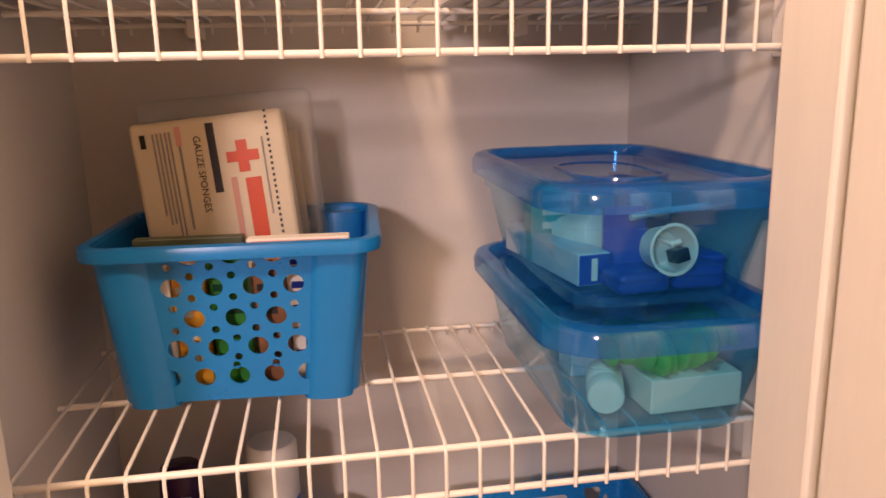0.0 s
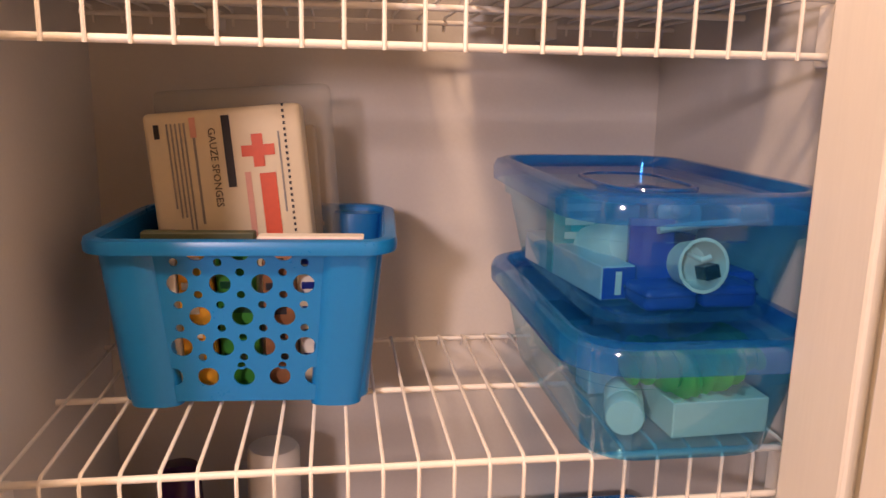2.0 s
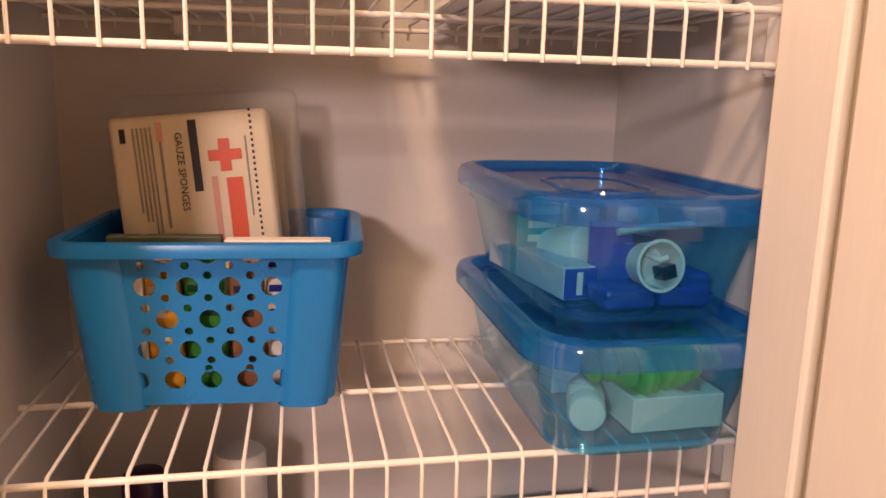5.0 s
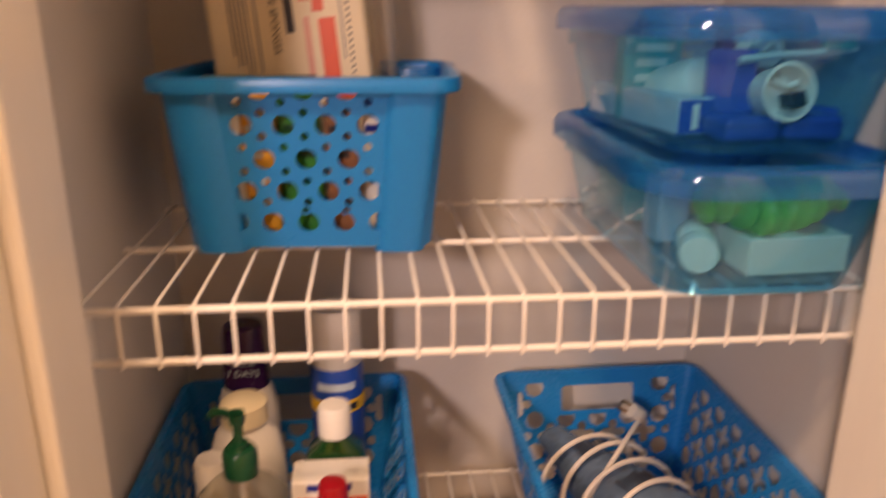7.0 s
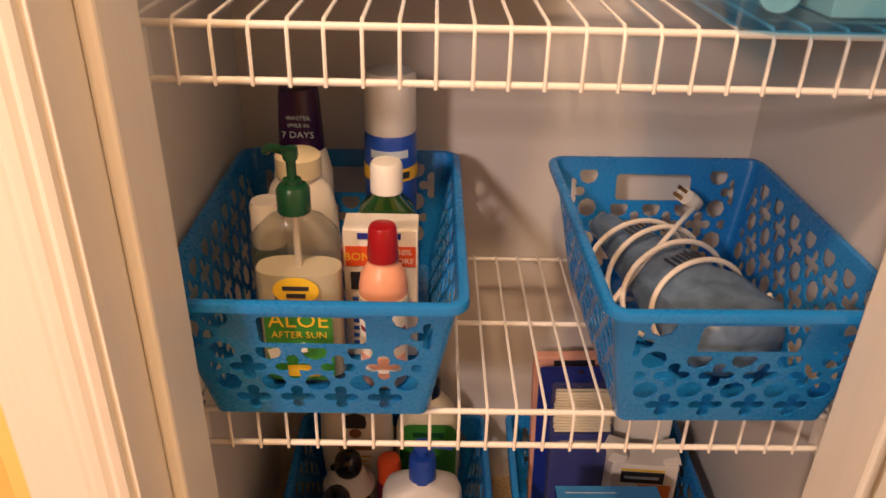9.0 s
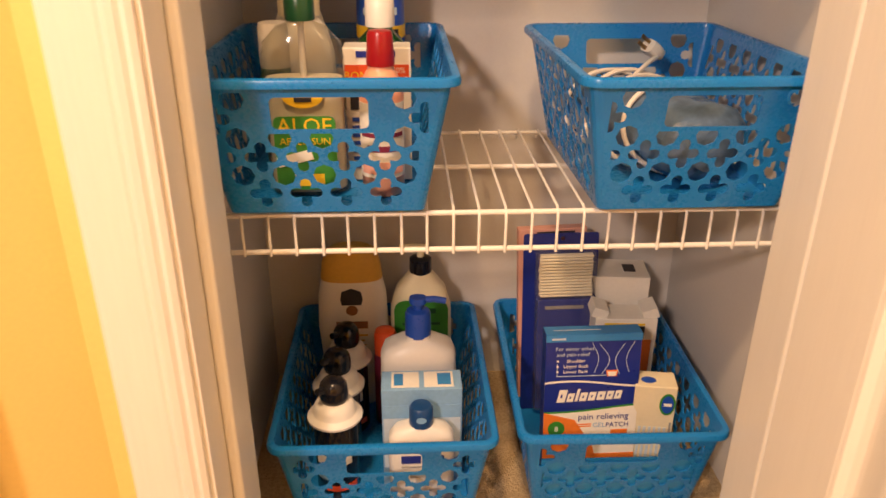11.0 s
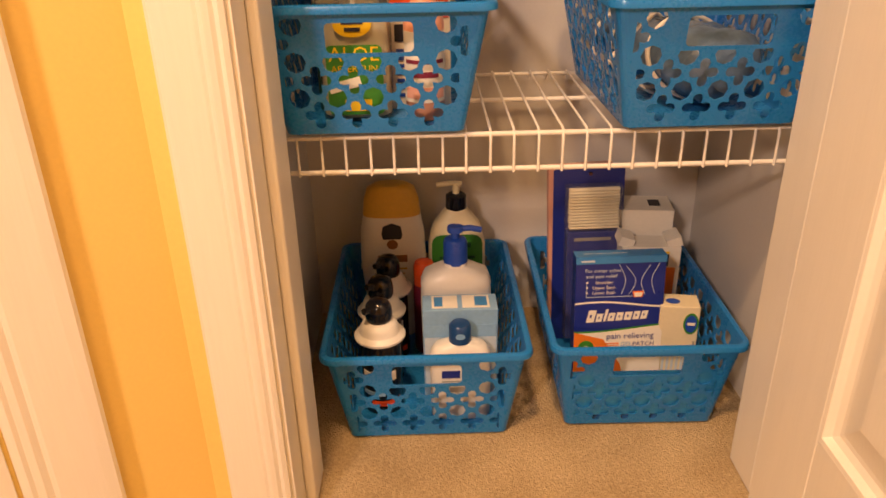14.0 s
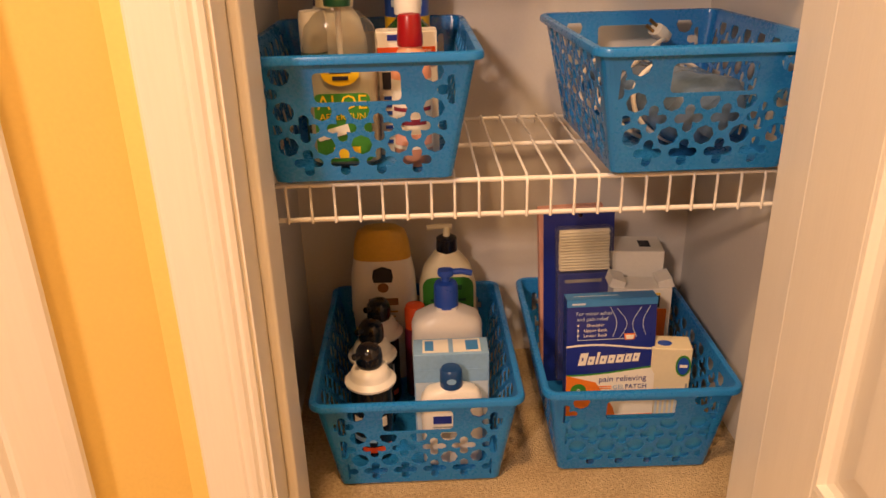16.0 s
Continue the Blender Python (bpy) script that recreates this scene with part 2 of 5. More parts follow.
def oval(cx, cz, a, b, n=20):
    return [(cx + a * math.cos(2 * math.pi * k / n), cz + b * math.sin(2 * math.pi * k / n)) for k in range(n)]


def wrap(name, material, parent, r, z0, z1, a0, a1, y_scale=1.0, label=""):
    """A label bent round a turned bottle, between two angles in degrees from the front; 0.4 mm proud."""
    bm = bmesh.new()
    n = 14
    for k in range(n + 1):
        t = radians(a0 + (a1 - a0) * k / n)
        for z in (z0, z1):
            for d in (0.0002, 0.0007):
                bm.verts.new(((r + d) * math.sin(t), -(r + d) * math.cos(t) * y_scale, z))
    bm.verts.ensure_lookup_table()
    v = bm.verts
    for k in range(n):
        i, j = 4 * k, 4 * k + 4
        bm.faces.new((v[i + 1], v[j + 1], v[j + 3], v[i + 3]))
        bm.faces.new((v[i], v[i + 2], v[j + 2], v[j]))
        bm.faces.new((v[i + 2], v[i + 3], v[j + 3], v[j + 2]))
        bm.faces.new((v[i], v[j], v[j + 1], v[i + 1]))
    return part(name, bm, material, parent, label, True)


def words(text, size, material, parent, at, name="lettering"):
    """Printed words that face -y, 0.3 mm thick."""
    curve = bpy.data.curves.new(name, "FONT")
    curve.body, curve.size, curve.extrude, curve.align_x = text, size, 0.00012, "CENTER"
    curve.resolution_u = 2
    holder = new(name, curve)
    bpy.context.view_layer.update()
    me = bpy.data.meshes.new_from_object(holder)
    bpy.data.objects.remove(holder)
    me.materials.clear()
    me.materials.append(material)
    ob = new(name, me)
    ob.parent, ob.matrix_basis = parent, at @ pose(0, 0, 0, 90)
    return ob


def bars(rows, material, parent, at, name="print_bar"):
    """Writing too small to read, as bars, rows of (x0, x1, z0, z1): parts of their own when few, fine print joined."""
    groups = [[row] for row in rows] if len(rows) < 8 else [rows]
    for group in groups:
        bm = bmesh.new()
        for x0, x1, z0, z1 in group:
            bmesh.ops.create_cube(bm, size=1, matrix=Matrix.Translation(((x0 + x1) / 2, -0.0002, (z0 + z1) / 2)) @ Matrix.Diagonal((x1 - x0, 0.0005, z1 - z0, 1)))
        ob = part(name, bm, material, parent, "", at=at)
        if len(group) > 1:
            tagged(ob, kind="stuff")


def lines_of(x0, x1, z, count, step, height, rng):
    return [(x0, x0 + (x1 - x0) * rng.uniform(0.6, 1.0), z - k * step, z - k * step + height) for k in range(count)]


RNG = random.Random(7)

# ---- the closet and the hall ----
LEFT, RIGHT, BACK = -0.297, 0.297, 0.320
FRONT_IN, FRONT_OUT = -0.045, -0.160
JAMB_L, JAMB_R = -0.264, 0.250
CORNER = (-0.347, -0.160)
ANGLED = pose(CORNER[0], CORNER[1], 0, 0, 0, -141.3)
TOP = 2.44

structure("floor", block(-2.4, 1.6, -3.0, 0.44, -0.05, 0.0), CARPET, "beige cut-pile carpet floor of closet and hall")
structure("ceiling", block(-2.4, 1.6, -3.0, 0.44, TOP, TOP + 0.05), CEILING, "white painted ceiling over hall and closet")
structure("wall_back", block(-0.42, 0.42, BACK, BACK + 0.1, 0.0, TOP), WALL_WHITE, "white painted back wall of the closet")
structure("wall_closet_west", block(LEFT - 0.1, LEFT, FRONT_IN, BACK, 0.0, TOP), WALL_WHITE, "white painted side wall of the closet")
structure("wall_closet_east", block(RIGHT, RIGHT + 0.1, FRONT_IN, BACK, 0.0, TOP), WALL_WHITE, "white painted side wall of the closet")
structure("wall_front_west", block(CORNER[0] - 0.02, JAMB_L - 0.018, FRONT_OUT, FRONT_IN, 0.0, TOP), WALL_YELLOW, "yellow painted wall beside the closet door")
structure("wall_front_east", block(JAMB_R + 0.018, 1.6, FRONT_OUT, FRONT_IN, 0.0, TOP), WALL_YELLOW, "yellow painted wall beside the closet door")
structure("wall_front_header", block(JAMB_L - 0.018, JAMB_R + 0.018, FRONT_OUT, FRONT_IN, 2.05, TOP), WALL_YELLOW, "yellow painted wall above the closet opening")
# the hall's other wall leaves the corner at an angle; its local x runs along it from the corner, +y faces the hall
for name, box, text in (
    ("wall_hall_angled", (0.0, 0.190, -0.11, 0.0, 0.0, TOP), "yellow painted hall wall at an angle to the closet"),
    ("wall_hall_angled_far", (0.95, 2.75, -0.11, 0.0, 0.0, TOP), "yellow painted hall wall past the doorway"),
    ("wall_hall_angled_header", (0.190, 0.95, -0.11, 0.0, 2.05, TOP), "yellow painted wall above the doorway"),
):
    structure(name, block(*box), WALL_YELLOW, text).matrix_basis = ANGLED
structure("wall_hall_east", block(1.5, 1.6, -3.0, FRONT_OUT, 0.0, TOP), WALL_YELLOW, "yellow painted hall wall opposite the doorway")
structure("wall_hall_south", block(-2.4, 1.5, -3.1, -3.0, 0.0, TOP), WALL_YELLOW, "yellow painted wall that closes the hall")
structure("wall_bath_west", block(-2.5, -2.4, -3.0, -0.1, 0.0, TOP), WALL_WHITE, "white painted wall of the adjoining room")
structure("wall_bath_north", block(-2.4, -0.40, -0.20, -0.10, 0.0, TOP), WALL_WHITE, "white painted wall of the adjoining room")


def door_frame():
    """The closet's frame: jambs with stops, moulded casing and a strike plate."""
    f = thing("door_1_frame", pose(0, 0, 0), "white painted door frame with moulded casing round the closet", "door frame", kind="structure")
    h = 2.03
    part("jamb", block(JAMB_L - 0.018, JAMB_L, FRONT_OUT - 0.002, FRONT_IN - 0.008, 0, h, 0.001), TRIM, f)
    part("jamb", block(JAMB_R, JAMB_R + 0.018, FRONT_OUT - 0.002, FRONT_IN - 0.008, 0, h, 0.001), TRIM, f)
    part("head_jamb", block(JAMB_L - 0.018, JAMB_R + 0.018, FRONT_OUT - 0.002, FRONT_IN - 0.008, h, h + 0.018, 0.001), TRIM, f)
    part("door_stop", block(JAMB_L, JAMB_L + 0.011, -0.118, FRONT_IN - 0.010, 0, h, 0.003), TRIM, f)
    part("door_stop", block(JAMB_R - 0.011, JAMB_R, -0.118, FRONT_IN - 0.010, 0, h, 0.003), TRIM, f)
    part("door_stop", block(JAMB_L + 0.011, JAMB_R - 0.011, -0.118, FRONT_IN - 0.010, h - 0.011, h, 0.003), TRIM, f)
    y = FRONT_OUT
    shape = [(0.004, 0), (0.004, -0.008), (0.008, -0.011), (0.012, -0.0085), (0.015, -0.0125), (0.020, -0.014), (0.024, -0.012), (0.027, -0.0135), (0.055, -0.0175), (0.059, -0.0175), (0.062, -0.015), (0.062, 0)]
    part("casing", extrude_profile([(JAMB_L - d, y + e) for d, e in shape], 0, h + 0.06), TRIM, f)
    part("casing", extrude_profile([(JAMB_R + d, y + e) for d, e in shape], 0, h + 0.06), TRIM, f)
    part("casing", block(JAMB_L - 0.004, JAMB_R + 0.004, y - 0.0165, y, h + 0.004, h + 0.08, 0.004), TRIM, f)
    plate_part = part("strike_plate", block(JAMB_L - 0.001, JAMB_L + 0.002, -0.1610, -0.1420, 0.908, 0.978, 0.0009), BRASS, f, "aged brass strike plate with latch hole")
    part("latch_hole", block(JAMB_L + 0.0015, JAMB_L + 0.0026, -0.1580, -0.1470, 0.926, 0.958, 0.0004), INK, plate_part, "dark latch hole")
    for z in (0.916, 0.969):
        part("screw", lathe([(0.0035, 0), (0.0035, 0.0008), (0.002, 0.0016)], 12), BRASS, plate_part, at=pose(JAMB_L + 0.0018, -0.1520, z, 0, 90, 0))
    return f


def side_door_frame():
    """The casing and jamb of the doorway in the hall's angled wall."""
    f = thing("door_2_frame", ANGLED, "white painted casing of the neighbouring doorway on the yellow wall", "door frame", kind="structure")
    shape = [(0, 0), (0, 0.014), (0.004, 0.0175), (0.014, 0.0175), (0.050, 0.0135), (0.054, 0.0115), (0.060, 0.0130), (0.066, 0.0110), (0.070, 0.0120), (0.076, 0.0080), (0.076, 0)]
    a, b = 0.086, 1.054
    part("casing", extrude_profile([(a + d, e) for d, e in shape], 0, 2.11), TRIM, f)
    part("casing", extrude_profile([(b - d, e) for d, e in shape], 0, 2.11), TRIM, f)
    part("casing", block(a + 0.076, b - 0.076, 0, 0.0165, 2.045, 2.11, 0.004), TRIM, f)
    part("jamb", block(0.166, 0.186, -0.11, 0.004, 0, 2.03, 0.001), TRIM, f)
    part("jamb", block(0.954, 0.974, -0.11, 0.004, 0, 2.03, 0.001), TRIM, f)
    part("head_jamb", block(0.186, 0.954, -0.11, 0.004, 2.03, 2.05, 0.001), TRIM, f)
    part("door_stop", block(0.186, 0.197, -0.085, -0.050, 0, 2.03, 0.003), TRIM, f)


def baseboards():
    shape = [(0, 0), (0.012, 0), (0.012, 0.030), (0.0095, 0.036), (0.0065, 0.040), (0.005, 0.045), (0, 0.047)]
    for name, m, length in (("baseboard_closet", pose(CORNER[0] + 0.001, FRONT_OUT, 0, 0, 0, -90), JAMB_L - 0.062 - CORNER[0] - 0.002), ("baseboard_hall", ANGLED @ pose(0.086, 0, 0, 0, 0, 90), 0.082)):
        bm = bmesh.new()
        rows = [[bm.verts.new((x, y, z)) for x, z in shape] for y in (0, length)]
        n = len(shape)
        for k in range(n):
            bm.faces.new((rows[0][k], rows[0][(k + 1) % n], rows[1][(k + 1) % n], rows[1][k]))
        bm.faces.new(rows[0][::-1])
        bm.faces.new(rows[1])
        bmesh.ops.recalc_face_normals(bm, faces=bm.faces[:])
        ob = structure(name, bm, TRIM, "white painted moulded baseboard along the yellow wall")
        ob.matrix_basis = m


def panel_door():
    """The closet's door, standing open: stiles, rails, moulded raised panels, hinges."""
    d = thing("door_1", pose(JAMB_R - 0.037, FRONT_OUT - 0.004, 0.012, 0, 0, -90), "open white six-panel door beside the closet opening", "door", kind="structure")
    # local x runs along the leaf from the hinges, -y faces the closet's opening, z up
    W, H, T = 0.52, 2.01, 0.035
    stile, mid = 0.092, 0.075
    for x0, x1 in ((0, stile), (W / 2 - mid / 2, W / 2 + mid / 2), (W - stile, W)):
        part("stile", block(x0, x1, 0, T, 0, H, 0.0012), TRIM, d)
    cols = ((stile, W / 2 - mid / 2), (W / 2 + mid / 2, W - stile))
    rails = ((0, 0.185), (0.80, 0.95), (1.53, 1.64), (1.90, H))
    for z0, z1 in rails:
        for x0, x1 in cols:
            part("rail", block(x0, x1, 0.0004, T - 0.0004, z0, z1, 0.0008), TRIM, d)
    for (_, z0), (z1, _) in zip(rails, rails[1:]):
        for x0, x1 in cols:
            bm = bmesh.new()
            loops = []
            for inset, y in ((0, 0.0004), (0.004, 0.001), (0.008, 0.007), (0.014, 0.0095), (0.019, 0.0095), (0.046, 0.003), (0.050, 0.0028)):
                loops.append([bm.verts.new((x, y, z)) for x, z in rect(x0 + inset, x1 - inset, z0 + inset, z1 - inset)])
            for a, b in zip(loops, loops[1:]):
                for k in range(4):
                    bm.faces.new((a[k], a[(k + 1) % 4], b[(k + 1) % 4], b[k]))
            bm.faces.new(loops[-1])
            bm.faces.new([bm.verts.new((x, T - 0.008, z)) for x, z in rect(x0, x1, z0, z1)][::-1])
            bmesh.ops.recalc_face_normals(bm, faces=bm.faces[:])
            for f in bm.faces:
                if f.calc_center_median().y < 0.02 and f.normal.y > 0:
                    f.normal_flip()
            part("panel", bm, TRIM, d, "raised moulded door panel")
    for z in (0.2, 1.0, 1.8):
        part("hinge", lathe([(0.005, 0), (0.005, 0.085)], 12), BRASS, d, "brass hinge barrel", at=pose(-0.002, T + 0.004, z))


door_frame()
side_door_frame()
baseboards()
panel_door()


# ---- wire shelves ----
PITCH, DEEP, LIP = 0.0254, 0.279, 0.041
SHELF_1, SHELF_2, SHELF_3 = 1.060, 0.7325, 0.400


def wire_shelf(z):
    s = thing("wire_shelf", pose(0, 0, z), "white vinyl-coated wire shelf with a front lip across the closet", "shelf", "closet shelves")
    path = [(0, DEEP + 0.006, -0.012), (0, DEEP + 0.003, -0.001), (0, DEEP - 0.004, 0.0015), (0, 0.004, 0.0015), (0, 0.0005, -0.0005), (0, -0.0025, -0.006), (0, -0.0025, -LIP - 0.003)]
    first = None
    for k in range(-1, 22):
        at = pose(-0.254 + k * PITCH + RNG.uniform(-0.0006, 0.0006), 0, 0)
        if first is None:
            first = part("wire", tube(path, 0.0015, 6), SHELF_WHITE, s, smooth=True, at=at)
        else:
            again(first, at, s)
    for name, y, dz, r in (("front_rod", 0.001, -0.0024, 0.0028), ("lip_rod", 0.001, -LIP, 0.0028), ("middle_rod", 0.141, -0.0030, 0.0028), ("back_rod", DEEP + 0.001, -0.0034, 0.0025)):
        part(name, tube([(LEFT + 0.006, y, dz), (RIGHT - 0.006, y, dz)], r, 10), SHELF_WHITE, s, smooth=True)
    for x0, x1 in ((LEFT, LEFT + 0.020), (RIGHT - 0.020, RIGHT)):
        part("end_bracket", block(x0, x1, -0.008, 0.016, -LIP - 0.007, -0.0055, 0.002), SHELF_WHITE, s, "white plastic end bracket on the wall")
    for x in (-0.17, 0.16):
        part("wall_clip", block(x - 0.006, x + 0.006, DEEP - 0.004, BACK, -0.016, 0.003, 0.002), SHELF_WHITE, s, "small plastic wall clip")
    return s


for z in (SHELF_1, SHELF_2, SHELF_3):
    wire_shelf(z)


# ---- baskets ----
def plus(cx, cz, arm, half, n=5):
    """The outline of a plus sign with round ends."""
    out = []
    for q in range(4):
        a = q * math.pi / 2
        c, s = math.cos(a), math.sin(a)
        pts = [(arm - half + half * 1.15 * math.cos(t), half * 1.15 * math.sin(t)) for t in [(-1 + 2 * k / (n - 1)) * math.pi / 2 for k in range(n)]]
        pts.append((half * 0.95, half * 0.95))
        out += [(cx + x * c - z * s, cz + x * s + z * c) for x, z in pts]
    return out


def octagon(cx, cz, r):
    return oval(cx, cz, r, r, 8)


def rounded_slot(x0, x1, z0, z1, r=0.008):
    out = []
    for cx, cz, a0 in ((x1 - r, z0 + r, -90), (x1 - r, z1 - r, 0), (x0 + r, z1 - r, 90), (x0 + r, z0 + r, 180)):
        out += [(cx + r * math.cos(radians(a0 + k * 30)), cz + r * math.sin(radians(a0 + k * 30))) for k in range(4)]
    return out


def cut(outline, axis, limit, sign):
    """The part of an outline on one side of an upright or level line."""
    out = []
    for k, p in enumerate(outline):
        q = outline[(k + 1) % len(outline)]
        dp, dq = sign * (limit - p[axis]), sign * (limit - q[axis])
        if dp >= 0:
            out.append(p)
        if (dp > 0 > dq) or (dp < 0 < dq):
            f = dp / (dp - dq)
            out.append((p[0] + (q[0] - p[0]) * f, p[1] + (q[1] - p[1]) * f))
    return [p for k, p in enumerate(out) if math.dist(p, out[k - 1]) > 0.0003]


def lattice(low, high, height, slot):
    """Holes of pluses and octagons in turn, cut short at the sides and under the rim, with a grip slot near the top."""
    step, row, top = 0.0365, 0.0183, height - 0.0105
    holes = [rounded_slot(-0.042, 0.042, height * 0.655, height * 0.885, 0.005)] if slot else []
    for r in range(6):
        z = 0.0205 + r * row
        even = r % 2 == 0
        reach = 0.0142 if even else 0.0106
        edge = low + (high - low) * (z - reach) / height - 0.0025
        for k in range(-6, 7):
            x = k * step + (step / 2 if even else 0.0)
            if slot and r > 3 and abs(x) < 0.0438 + reach:
                continue
            hole = plus(x, z, 0.0142, 0.0046) if even else octagon(x, z, 0.0106)
            if abs(x) - reach + 0.006 > edge or z - reach + 0.005 > top:
                continue
            if abs(x) + reach > edge:
                side = abs(x) + 0.0040 if even and 0.0039 < edge - abs(x) < 0.0058 else abs(x) - 0.0060 if even and -0.0060 < edge - abs(x) < -0.0038 else edge
                hole = cut(hole, 0, math.copysign(side, x), 1 if x > 0 else -1)
            roof = height * 0.655 - 0.004 if slot and r == 3 and abs(x) < 0.055 else top
            if z + reach > roof:
                hole = cut(hole, 1, roof, 1)
            holes.append(hole)
    return holes


def ring_points(hx, hy, r, n=5):
    """A rounded rectangle, anticlockwise, as four corners' lists."""
    out = []
    for cx, cy, a0 in ((hx - r, -hy + r, -90), (hx - r, hy - r, 0), (-hx + r, hy - r, 90), (-hx + r, -hy + r, 180)):
        out.append([(cx + r * math.cos(radians(a0 + 90 * k / (n - 1))), cy + r * math.sin(radians(a0 + 90 * k / (n - 1)))) for k in range(n)])
    return out


def shell(hx, hy, bx, by, h, r, panels, thick):
    """Four leaning walls with holes, rounded corners and a floor, with thickness. panels: holes for front, right, back, left."""
    bm = bmesh.new()
    low, high = ring_points(bx, by, r * 0.8), ring_points(hx, hy, r)
    outward = {}

    def vert(co, way):
        v = bm.verts.new(co)
        outward[v] = Vector((way[0], way[1], 0)).normalized()
        return v

    def corner(ring, z):
        return [[vert((x, y, z), (math.cos(radians(90 * i - 90 + 90 * k / 4)), math.sin(radians(90 * i - 90 + 90 * k / 4)))) for k, (x, y) in enumerate(c)] for i, c in enumerate(ring)]

    cl, ch = corner(low, 0), corner(high, h)
    for a, b in zip(cl, ch):
        for k in range(len(a) - 1):
            bm.faces.new((a[k], a[k + 1], b[k + 1], b[k]))
    for side in range(4):
        # from the end of one corner to the start of the next: front is corner 3 to corner 0
        i, j = (side + 3) % 4, side
        p, q, s, t = cl[i][-1], cl[j][0], ch[j][0], ch[i][-1]
        o, top_mid = (p.co + q.co) / 2, (s.co + t.co) / 2
        along = (q.co - p.co).normalized()
        way = along.cross(Vector((0, 0, 1)))
        edges = [bm.edges.get((a, b)) or bm.edges.new((a, b)) for a, b in ((p, q), (q, s), (s, t), (t, p))]
        for hole in panels[side]:
            vs = [vert(o + along * x + (top_mid - o) * (z / h), way) for x, z in hole]
            edges += [bm.edges.new((vs[k], vs[(k + 1) % len(vs)])) for k in range(len(vs))]
        bmesh.ops.triangle_fill(bm, use_beauty=True, use_dissolve=False, edges=edges, normal=along.cross(top_mid - o).normalized())
    bmesh.ops.recalc_face_normals(bm, faces=bm.faces[:])
    skin, rim_edges = bm.faces[:], [e for e in bm.edges if len(e.link_faces) == 1]
    inner = {v: bm.verts.new(v.co - thick * outward[v] + Vector((0, 0, thick if v.co.z < 1e-6 else 0))) for v in outward}
    for f in skin:
        bm.faces.new([inner[v] for v in reversed(f.verts)])
    for e in rim_edges:
        a, b = e.verts
        if a.co.z > 1e-6 or b.co.z > 1e-6:
            bm.faces.new((a, b, inner[b], inner[a]))
    bm.faces.new([v for c in cl for v in c][::-1])
    bm.faces.new([inner[v] for c in cl for v in c])
    bmesh.ops.recalc_face_normals(bm, faces=bm.faces[:])
    return bm


def rim_band(hx, hy, r, h, profile):
    """A rolled rim: a closed profile of (outward, up) swept round the rounded rectangle."""
    bm = bmesh.new()
    rows = []
    for out, up in profile:
        rows.append([bm.verts.new((x, y, h + up)) for c in ring_points(hx + out, hy + out, r + out, 7) for x, y in c])
    n = len(rows[0])
    for a, b in zip(rows, rows[1:] + rows[:1]):
        for k in range(n):
            bm.faces.new((a[k], a[(k + 1) % n], b[(k + 1) % n], b[k]))
    bmesh.ops.recalc_face_normals(bm, faces=bm.faces[:])
    return bm


def lattice_basket(m, W, L, label, inset_x=0.024, inset_y=0.026, h=0.128):
    b = thing("storage_basket", m, label, "basket", "pierced storage baskets")
    hx, hy = W / 2 - 0.006, L / 2 - 0.006
    bx, by = hx - inset_x, hy - inset_y
    front, side = lattice(bx - 0.009, hx - 0.010, h, True), lattice(by - 0.009, hy - 0.010, h, False)
    part("body", shell(hx, hy, bx, by, h, 0.010, (front, side, front, side), 0.0016), AQUA, b, "pierced aqua plastic basket body")
    part("rim", rim_band(hx, hy, 0.012, h, [(-0.002, -0.002), (-0.001, 0.002), (0.003, 0.003), (0.0062, 0.0015), (0.0074, -0.002), (0.0071, -0.0055), (0.0056, -0.0055), (0.0052, -0.002), (0.001, -0.002)]), AQUA, b, smooth=True)
    for x in (-bx + 0.012, bx - 0.012):
        for y in (-by + 0.012, by - 0.012):
            part("foot", lathe([(0.005, -0.0030), (0.006, 0.0002)], 10), AQUA, b, at=pose(x, y, 0))
    return b


